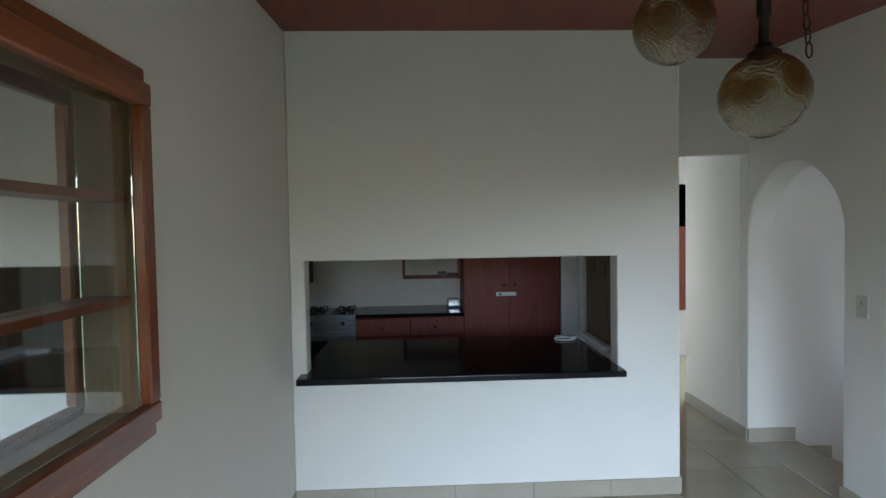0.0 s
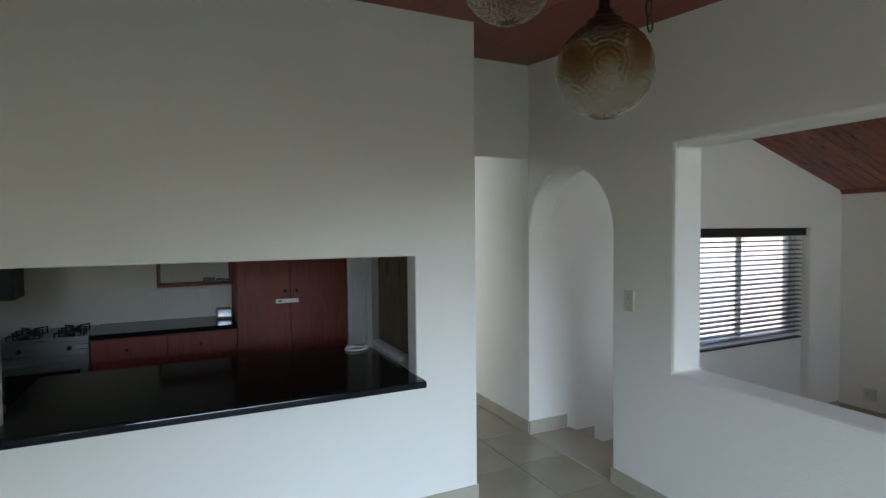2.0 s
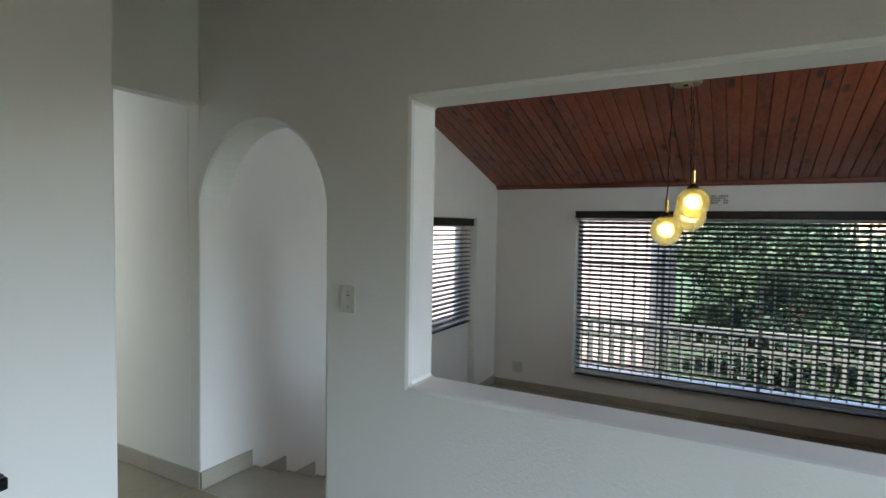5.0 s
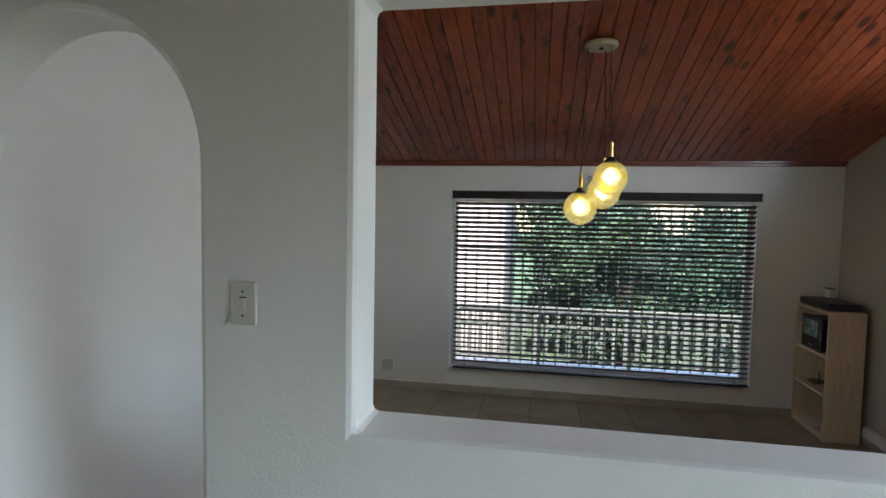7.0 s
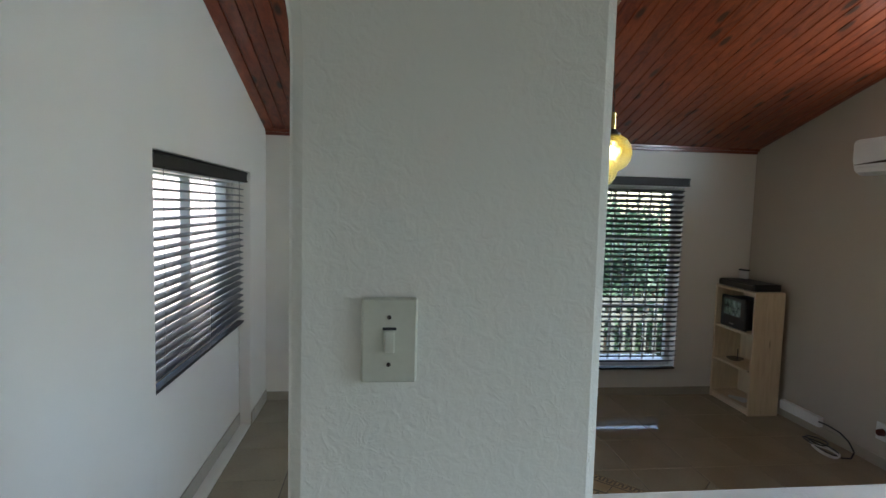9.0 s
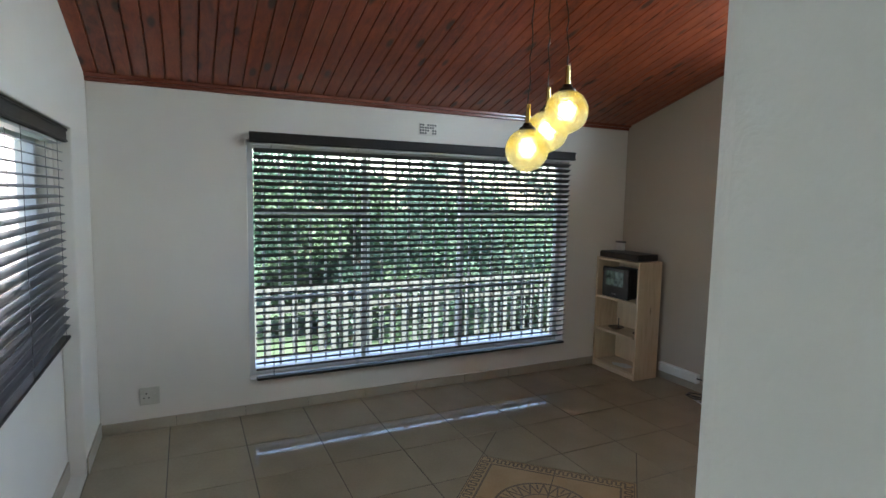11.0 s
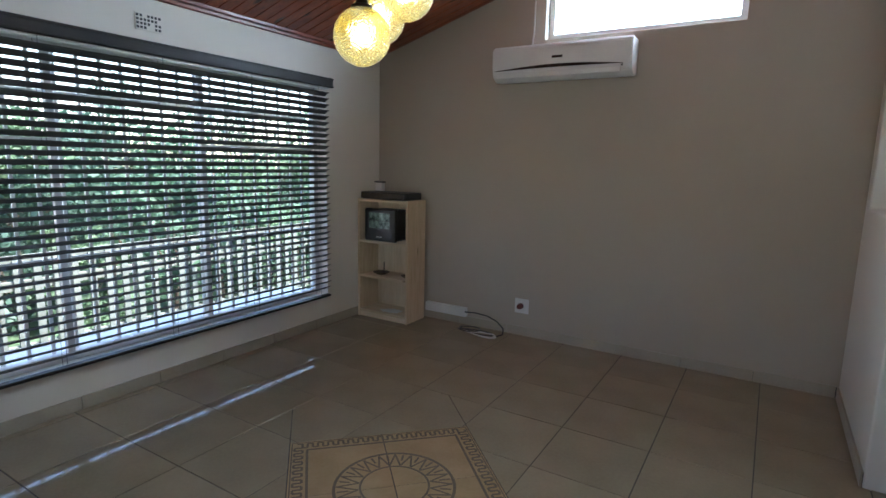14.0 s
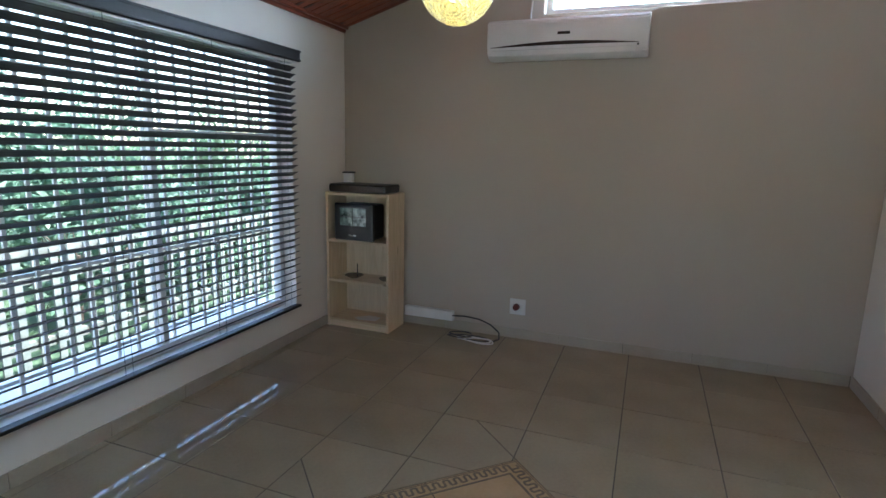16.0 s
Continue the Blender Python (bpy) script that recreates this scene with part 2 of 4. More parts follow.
def tube(bm, pts, r, seg=8):
    """A round tube along points."""
    pts = [Vector(p) for p in pts]
    rings = []
    for i, p in enumerate(pts):
        d = (pts[min(i + 1, len(pts) - 1)] - pts[max(i - 1, 0)]).normalized()
        q = d.to_track_quat("Z", "Y").to_matrix()
        rings.append([bm.verts.new(p + q @ Vector((r * math.cos(2 * math.pi * k / seg), r * math.sin(2 * math.pi * k / seg), 0))) for k in range(seg)])
    for a, b in zip(rings, rings[1:]):
        for k in range(seg):
            bm.faces.new((a[k], a[(k + 1) % seg], b[(k + 1) % seg], b[k]))
    bm.faces.new(rings[0][::-1])
    bm.faces.new(rings[-1])
    return bm


def link(name, bm, material, smooth=None):
    bmesh.ops.recalc_face_normals(bm, faces=bm.faces[:])
    me = bpy.data.meshes.new(name)
    bm.to_mesh(me)
    bm.free()
    me.materials.append(material)
    if smooth:
        me.shade_smooth() if smooth is True else me.set_sharp_from_angle(angle=radians(smooth))
    return new(name, me)


def part(name, bm, material, parent, label="", smooth=None):
    ob = link(name, bm, material, smooth)
    ob.parent = parent
    if label:
        tagged(ob, label)
    return ob


def thing(name, label, category, group="", kind=""):
    return tagged(new(name), label, category, group, kind)


def setting(name, bm, material, label, category="wall", smooth=None):
    return tagged(link(name, bm, material, smooth), label, category, "", "structure")


def panel(outline, holes, to3, thick, soft=0.006):
    """A slab cut from a flat outline with holes: (u, v) pairs laid out by to3(u, v, depth)."""
    bm = bmesh.new()
    edges = []
    for loop in (outline, *holes):
        vs = [bm.verts.new(to3(u, v, 0)) for u, v in loop]
        edges += [bm.edges.new((vs[i], vs[(i + 1) % len(vs)])) for i in range(len(vs))]
    bmesh.ops.triangle_fill(bm, use_beauty=True, edges=edges)
    shift = Vector(to3(0, 0, thick)) - Vector(to3(0, 0, 0))
    got = bmesh.ops.extrude_face_region(bm, geom=bm.faces[:])
    bmesh.ops.translate(bm, vec=shift, verts=[v for v in got["geom"] if isinstance(v, bmesh.types.BMVert)])
    bmesh.ops.recalc_face_normals(bm, faces=bm.faces[:])
    if soft:
        sharp = [e for e in bm.edges if len(e.link_faces) == 2 and e.calc_face_angle(0) > 0.9]
        bmesh.ops.bevel(bm, geom=sharp, offset=soft, segments=2, affect="EDGES", profile=0.5)
    return bm


def rect(u0, u1, v0, v1):
    return [(u0, v0), (u1, v0), (u1, v1), (u0, v1)]


# ---------------------------------------------------------------- the shell
XL, YP, XA, XB, YN, XE, YS = -0.82, 3.113, 2.222, 2.424, 3.805, 6.19, -0.64
LOW = -0.42


def high(y):
    return 2.655 + 0.085 * (y - YP)


def gable(x):
    return 1.893 + 0.305 * (XE - x)


wall_yz = lambda x: (lambda u, v, d: (x + d, u, v))
wall_xz = lambda y: (lambda u, v, d: (u, y + d, v))

setting("wall_west", panel(rect(-2.35, YP + 0.12, -0.6, 3.0), [rect(0.30, 1.551, 1.06, 1.94)], wall_yz(XL - 0.12), 0.12), WALL, "white painted wall with a recess for a glazed cabinet")
setting("wall_pass_through", panel(rect(XL, 1.392, -0.6, 3.0), [rect(-0.738, 1.028, 0.72, 1.388)], wall_xz(YP), 0.12, 0.008), WALL, "white wall with a serving hatch above a black counter")
arch = [(-2.35, -0.9), (2.948, -0.9), (2.948, 1.49)]
arch += [(3.3765 - 0.4285 * math.cos(a), 1.49 + 0.435 * math.sin(a)) for a in [math.pi * k / 28 for k in range(1, 28)]]
arch += [(YN, 1.49), (YN, 2.07), (YN + 0.03, 2.07), (YN + 0.03, 3.1), (-2.35, 3.1)]
setting("wall_arch", panel(arch, [rect(-0.50, 2.494, 0.768, 1.947)], wall_yz(XA), XB - XA, 0.02), ROUGH_WALL, "white textured plaster wall with a rounded archway and a wide opening")
setting("wall_pier", panel([(YS, -0.9), (0.48, -0.9), (0.48, 0.768), (-0.50, 0.768), (-0.50, 1.947), (0.48, 1.947), (0.48, 3.1), (YS, 3.1)], [], wall_yz(XB), 0.14, 0.01), ROUGH_WALL, "white textured plaster pier beside the wide opening")
setting("wall_lintel", box(1.30, XA + 0.15, YN, YN + 0.088, 2.048, 3.0), WALL, "white lintel over the passage")
setting("wall_hall", box(XA, XA + 0.12, YN + 0.0885, 4.70, -0.6, 3.0), WALL, "white hall wall beside the stairs")
setting("wall_north", panel([(XA, -0.9), (XE + 0.2, -0.9), (XE + 0.2, 3.1), (XA, 3.1)], [rect(3.94, 5.66, LOW, 1.515)], wall_xz(YN), 0.09, 0.008), WALL, "white wall with a shallow window recess beside the stairs")
setting("wall_north_recess", panel(rect(XA + 0.13, XE + 0.2, -0.9, 3.1), [rect(4.0, 5.56, 0.42, 1.47)], wall_xz(YN + 0.09), 0.14, 0.006), WALL, "white recessed wall round the side window")
setting("wall_east", panel(rect(YS - 0.2, YN, -0.9, 2.2), [rect(0.055, 2.868, -0.162, 1.56)], wall_yz(XE), 0.2, 0.006), WALL, "white wall below the sloping ceiling with a broad window")
setting("wall_south", panel([(XA, -0.9), (XE, -0.9), (XE, 2.1), (XA, 3.2)], [[(3.286, 1.905), (4.615, 1.905), (4.615, gable(4.615) - 0.05), (3.286, gable(3.286) - 0.05)]], wall_xz(YS - 0.18), 0.18, 0.006), GREY_WALL, "taupe painted gable wall with a high slanted window")
setting("wall_terrace", panel(rect(XL - 0.12, XA, -0.6, 3.0), [rect(-0.75, 1.85, 0.12, 2.12)], wall_xz(-2.35), 0.15), WALL, "white wall with the terrace door opening")
# kitchen and hall behind the hatch
setting("wall_kitchen_back", box(-2.2, 1.75, 6.30, 6.42, -0.9, 2.8), WALL, "white tiled kitchen back wall")
# unseen opening, added so that the kitchen fill lamp has a place
setting("wall_kitchen_west", panel(rect(YP + 0.12, 6.30, -0.9, 2.8), [rect(4.6, 5.2, 1.1, 1.7)], wall_yz(-2.2), 0.12), WALL, "white kitchen wall with an added, unseen window opening")
setting("wall_kitchen_east", box(1.62, 1.74, 4.15, 6.30, -0.9, 2.8), WALL, "white wall between kitchen and hall")
setting("wall_kitchen_front", box(-2.2, XL, YP, YP + 0.12, -0.9, 2.8), WALL, "white kitchen front wall")
setting("wall_kitchen_nook", box(1.27, 1.392, YP + 0.12, 4.15, -0.6, 2.8), WALL, "white wall between hatch and passage")
setting("wall_hall_back", panel(rect(1.74, 3.55, -0.6, 2.8), [], wall_xz(6.4), 0.12), WALL, "white hall end wall")
setting("wall_hall_east", box(3.45, 3.55, 4.70, 6.4, -0.6, 2.8), WALL, "white hall side wall")
setting("wall_hall_return", box(XA + 0.12, 3.55, 4.58, 4.70, -0.6, 2.8), WALL, "white hall return wall")
setting("ceiling_kitchen", bx(box(-2.3, 1.28, YP + 0.12, 4.10, 2.5, 2.56), -2.3, 1.74, 4.10, 6.45, 2.5, 2.56), CEIL_PAINT, "white kitchen ceiling", "ceiling")
setting("ceiling_hall", box(1.39, 3.55, YN + 0.12, 6.5, 2.45, 2.5), CEIL_PAINT, "white hall ceiling", "ceiling")
setting("floor_kitchen", box(-2.3, 1.62, YP + 0.12, 6.45, -0.30, -0.20), TILE, "pale kitchen floor tiles", "floor")
setting("floor_hall", box(1.392, 3.55, 3.97, 6.5, -0.10, -0.002), TILE, "pale hall floor tiles", "floor")


def board_ceiling(name, x0, x1, y0, y1, height, width, label, along_x=True, mat=None, groove=0.005):
    """Tongue-and-groove boards: bevelled strips on a dark backing, all one mesh."""
    bm = bmesh.new()
    lo, hi = (y0, y1) if along_x else (x0, x1)
    n = int((hi - lo) / width)
    for i in range(n + 1):
        a, b = lo + i * width, min(lo + (i + 1) * width, hi)
        if b - a < 0.01:
            continue
        cut = [(a, groove * 1.6), (a + groove, 0.0), (b - groove, 0.0), (b, groove * 1.6)]
        ends = []
        for s in ((x0, x1) if along_x else (y0, y1)):
            ends.append([bm.verts.new((s, u, height(s, u) + d) if along_x else (u, s, height(u, s) + d)) for u, d in cut])
        for k in range(3):
            bm.faces.new((ends[0][k], ends[0][k + 1], ends[1][k + 1], ends[1][k]))
    back = [bm.verts.new((x, y, height(x, y) + 0.06)) for x, y in ((x0, y0), (x1, y0), (x1, y1), (x0, y1))]
    bm.faces.new(back)
    return setting(name, bm, mat or CEIL_WOOD, label, "ceiling")


board_ceiling("ceiling_sunken_room", XA + 0.05, XE + 0.05, YS - 0.05, YN + 0.05, lambda x, y: gable(x), 0.092, "red-brown stained knotty pine board ceiling, sloping")
board_ceiling("ceiling_dining", XL - 0.05, XA + 0.05, -2.4, YN + 0.05, lambda x, y: high(y), 0.62, "dark red-brown stained smooth wooden panel ceiling", False, CEIL_PANEL, 0.0015)
setting("roof_slab", box(-2.4, 6.9, -2.5, 4.1, 3.35, 3.45), CEIL_PAINT, "plain roof slab above the rooms", "roof")
# unseen slab; its west overhang is added to keep sun off the kitchen opening
setting("roof_kitchen_shade", box(-3.5, 3.7, 4.1, 6.7, 3.0, 3.1), CEIL_PAINT, "unseen roof slab above kitchen and hall, overhanging west to block the sun", "roof")
# ---------------------------------------------------------------- glazing and blinds
def blind(name, along, a0, a1, face, z0, z1, drop, pitch, tilt, width, label, mat, inward):
    """A wooden venetian blind: headrail, slats, bottom rail, ladder cords, pull cord."""
    top = thing(name, label, "blind")
    def q(bm, s0, s1, d0, d1, zz0, zz1, bevel=0.0):
        if along == "Y":
            return bx(bm, face + inward * d0, face + inward * d1, s0, s1, zz0, zz1, bevel)
        return bx(bm, s0, s1, face + inward * d0, face + inward * d1, zz0, zz1, bevel)
    part("valance", q(bmesh.new(), a0, a1, 0.062, 0.078, z1 - 0.075, z1, 0.003), VALANCE, top, "dark wood valance board")
    part("bead", q(bmesh.new(), a0 - 0.004, a1 + 0.004, 0.0785, 0.084, z1 - 0.016, z1 - 0.004, 0.002), VALANCE, top)
    part("bead", q(bmesh.new(), a0 - 0.004, a1 + 0.004, 0.0785, 0.083, z1 - 0.071, z1 - 0.061, 0.002), VALANCE, top)
    part("headrail", q(bmesh.new(), a0 + 0.02, a1 - 0.02, 0.004, 0.058, z1 - 0.085, z1 - 0.008), WHITE_PLASTIC, top, "white enamelled headrail")
    b0, b1 = a0 + 0.03, a1 - 0.03
    part("bottom_rail", q(bmesh.new(), b0, b1, 0.012, 0.062, drop, drop + 0.018, 0.004), VALANCE, top)
    n = int((z1 - 0.085 - drop - 0.06) / pitch)
    mid = (b0 + b1) / 2
    bm = bmesh.new()
    half = width / 2
    prof = [(-half, -0.0015), (-half * 0.4, 0.001), (half * 0.4, 0.001), (half, -0.0015), (half, 0.0022), (half * 0.4, 0.0046), (-half * 0.4, 0.0046), (-half, 0.0022)]
    c, s = math.cos(radians(tilt)), math.sin(radians(tilt))
    rings = []
    for u in (b0 - mid, b1 - mid):
        ring = []
        for d, h in prof:
            dd, hh = d * c - h * s, d * s + h * c
            ring.append(bm.verts.new((inward * dd, u, hh) if along == "Y" else (u, inward * dd, hh)))
        rings.append(ring)
    for k in range(8):
        bm.faces.new((rings[0][k], rings[0][(k + 1) % 8], rings[1][(k + 1) % 8], rings[1][k]))
    bm.faces.new(rings[0])
    bm.faces.new(rings[1])
    first = part("slat", bm, mat, top)
    for i in range(n):
        ob = first if i == 0 else new("slat", first.data)
        ob.parent = top
        z = drop + 0.06 + (i + 0.3) * (z1 - 0.092 - drop - 0.06) / n
        wob = random.uniform(-0.002, 0.002)
        ob.matrix_local = Matrix.Translation((face + inward * 0.037 + wob, mid, z) if along == "Y" else (mid, face + inward * 0.037 + wob, z)) @ Matrix.Rotation(random.uniform(-0.012, 0.012), 4, "Y" if along == "Y" else "X")
    count = max(3, round((b1 - b0) / 0.55))
    for k in range(count):
        u = b0 + 0.12 + k * (b1 - b0 - 0.24) / (count - 1)
        for d in (0.037 - half, 0.037 + half):
            bm = bmesh.new()
            p = [(face + inward * d, u, z1 - 0.06), (face + inward * d, u, drop + 0.01)] if along == "Y" else [(u, face + inward * d, z1 - 0.06), (u, face + inward * d, drop + 0.01)]
            tube(bm, p, 0.0012, 5)
            part("ladder_cord", bm, BLACK, top)
    return top


blind("venetian_blind", "Y", 0.047, 2.857, XE, -0.16, 1.615, -0.158, 0.0455, 29, 0.053, "dark brown wooden venetian blind, lowered and half open", SLAT, -1)
blind("venetian_blind", "X", 3.97, 5.60, YN + 0.09, 0.36, 1.512, 0.40, 0.044, -13, 0.05, "dark brown wooden venetian blind in a window recess", SLAT_N, -1)


def window_y(name, x, y0, y1, z0, z1, mulls, transoms, label):
    """A window in an east-facing wall: frame, mullions, transoms, panes, sill."""
    win = tagged(new(name), label, "window", "", "structure")
    f = 0.045
    bm = bmesh.new()
    for a in ((y0, y0 + f, z0, z1), (y1 - f, y1, z0, z1), (y0 + f, y1 - f, z0, z0 + f), (y0 + f, y1 - f, z1 - f, z1)):
        bx(bm, x, x + 0.05, *a)
    part("window_frame", bm, WHITE_PAINT, win, "white painted steel window frame")
    for y in mulls:
        part("mullion", box(x + 0.010, x + 0.040, y - 0.017, y + 0.017, z0 + f, z1 - f), WHITE_PAINT, win)
    cells = [y0 + f] + list(mulls) + [y1 - f]
    for i in range(len(cells) - 1):
        a, b = cells[i], cells[i + 1]
        for z in transoms.get(i, ()):
            part("transom", box(x + 0.012, x + 0.038, a + 0.017, b - 0.017, z - 0.010, z + 0.010), WHITE_PAINT, win)
        p = part("pane", box(x + 0.022, x + 0.026, a, b, z0 + f, z1 - f), PANE, win)
        p.visible_shadow = False
    return win


window_y("window_east", 6.285, 0.057, 2.866, -0.160, 1.558, (1.10, 1.98), {0: (1.05,), 2: (1.05,)}, "white framed three-light window behind the blind")
win = bpy.data.objects["window_east"]
part("window_sill", box(6.336, 6.72, -0.05, 2.97, -0.24, -0.178, bevel=0.006), WHITE_PAINT, win, "white painted outer sill")
BARS = surface("white_bar_paint", (0.60, 0.60, 0.58), (0.72, 0.72, 0.70), 0.45, 6, 80, 0.05)
for z in (0.40, -0.06, 1.30):
    part("bar", box(6.366, 6.376, 0.10, 2.81, z - 0.009, z + 0.009), BARS, win)
bar = None
for k in range(23):
    y = 0.17 + k * 0.117
    if bar is None:
        bar = part("bar", box(-0.006, 0.006, -0.0085, 0.0085, -0.179, 1.55), BARS, win)
        bar.location = (6.36, y, 0)
    else:
        again = new("bar", bar.data)
        again.parent, again.location = win, (6.36, y, 0)

win = tagged(new("window_north"), "white framed side window behind a blind", "window", "", "structure")
bm = bmesh.new()
for a in ((4.002, 4.045, 0.422, 1.468), (5.515, 5.558, 0.422, 1.468), (4.045, 5.515, 0.422, 0.465), (4.045, 5.515, 1.425, 1.468), (4.768, 4.792, 0.465, 1.425)):
    bx(bm, a[0], a[1], YN + 0.14, YN + 0.19, a[2], a[3])
part("window_frame", bm, WHITE_PAINT, win)
for a, b in ((4.045, 4.768), (4.792, 5.515)):
    part("pane", box(a, b, YN + 0.16, YN + 0.164, 0.465, 1.425), PANE, win).visible_shadow = False

win = tagged(new("window_clerestory"), "high slanted white framed window under the gable", "window", "", "structure")
lo, hl, hr = 1.907, gable(4.613) - 0.052, gable(3.288) - 0.052
part("window_frame", panel([(3.288, lo), (4.613, lo), (4.613, hl), (3.288, hr)], [[(3.33, lo + 0.04), (4.57, lo + 0.04), (4.57, hl - 0.04), (3.33, hr - 0.045)]], wall_xz(YS - 0.12), 0.05, 0.003), WHITE_PAINT, win)
part("pane", panel([(3.33, lo + 0.04), (4.57, lo + 0.04), (4.57, hl - 0.04), (3.33, hr - 0.045)], [], wall_xz(YS - 0.097), 0.004, 0), PANE, win).visible_shadow = False

# cornice under the low end of the sloping ceiling
bm = bmesh.new()
bx(bm, XE - 0.022, XE - 0.001, YS, YN, 1.862, 1.902, 0.004)
bx(bm, XE - 0.045, XE - 0.022, YS, YN, 1.885, 1.911, 0.004)
setting("cornice", bm, CORNICE, "red-brown stained wooden cornice below the ceiling", "trim")
# stairs from the passage to the sunken room
st = tagged(new("stairs"), "three shallow tiled steps going down through the archway", "stairs", "", "structure")
for i, (x0, x1) in enumerate(((XA, 2.57), (2.57, 2.84), (2.84, 3.11))):
    z = 0.0 - 0.14 * i
    part("step", box(x0, x1 + 0.012, 2.952, YN - 0.012, LOW - 0.05, z, bevel=0.004), SKIRT, st)

# ---------------------------------------------------------------- counter, hatch
ct = thing("hatch_counter", "polished black granite counter in the serving hatch", "counter")
part("slab", box(-0.775, 1.036, 3.015, 4.02, 0.722, 0.756, bevel=0.003, seg=2), GRANITE, ct)
part("front_edge", box(-0.775, 1.036, 2.992, 3.0145, 0.7205, 0.7555, bevel=0.006, seg=3), GRANITE, ct)
bd = thing("side_board", "worn brown wooden board standing on the counter", "board")
part("board", box(1.13, 1.26, YP + 0.14, 4.03, 0.757, 2.2, bevel=0.01), PANEL, bd)

# ---------------------------------------------------------------- pendant lamps
def pendant(at, r, glassmat, lit, name_label, cord_top, stem):
    x, y, z = at
    lamp = thing("pendant_lamp", name_label, "pendant lamp", "pendants")
    bm = bmesh.new()
    prof = []
    for k in range(33):
        a = -math.pi / 2 + math.pi * k / 32 * 0.90 + 0.06
        wob = 1 + 0.012 * math.sin(k * 2.4)
        prof.append((max(0.012, r * math.cos(a) * wob), r * math.sin(a)))
    lathe(bm, prof, at, 48)
    g = part("globe", bm, glassmat, lamp, "embossed amber glass globe", True)
    g.modifiers.new("wall", "SOLIDIFY").thickness = 0.004
    bm = bmesh.new()
    for k in range(8):
        a = k * math.pi / 4
        cyl(bm, (x, y, z - r * 0.99), (x + 0.03 * math.cos(a), y + 0.03 * math.sin(a), z - r * 0.965), 0.004, 0.0015, 6)
    part("boss", bm, glassmat, lamp, "star boss under the globe")
    bm = bmesh.new()
    lathe(bm, [(0.0, 0.125 + r * 0.9), (0.011, 0.123 + r * 0.9), (0.013, 0.03 + r * 0.9), (0.0, 0.03 + r * 0.9)], at, 24)
    part("holder", bm, stem, lamp, "", 40)
    bm = bmesh.new()
    lathe(bm, [(0.0, 0.034 + r * 0.9), (0.02, 0.034 + r * 0.9), (0.026, 0.02 + r * 0.9), (0.04, 0.012 + r * 0.9), (0.042, -0.01 + r * 0.9), (0.0, -0.012 + r * 0.9)], at, 24)
    part("collar", bm, DARK_METAL, lamp, "blackened metal collar", 40)
    return lamp


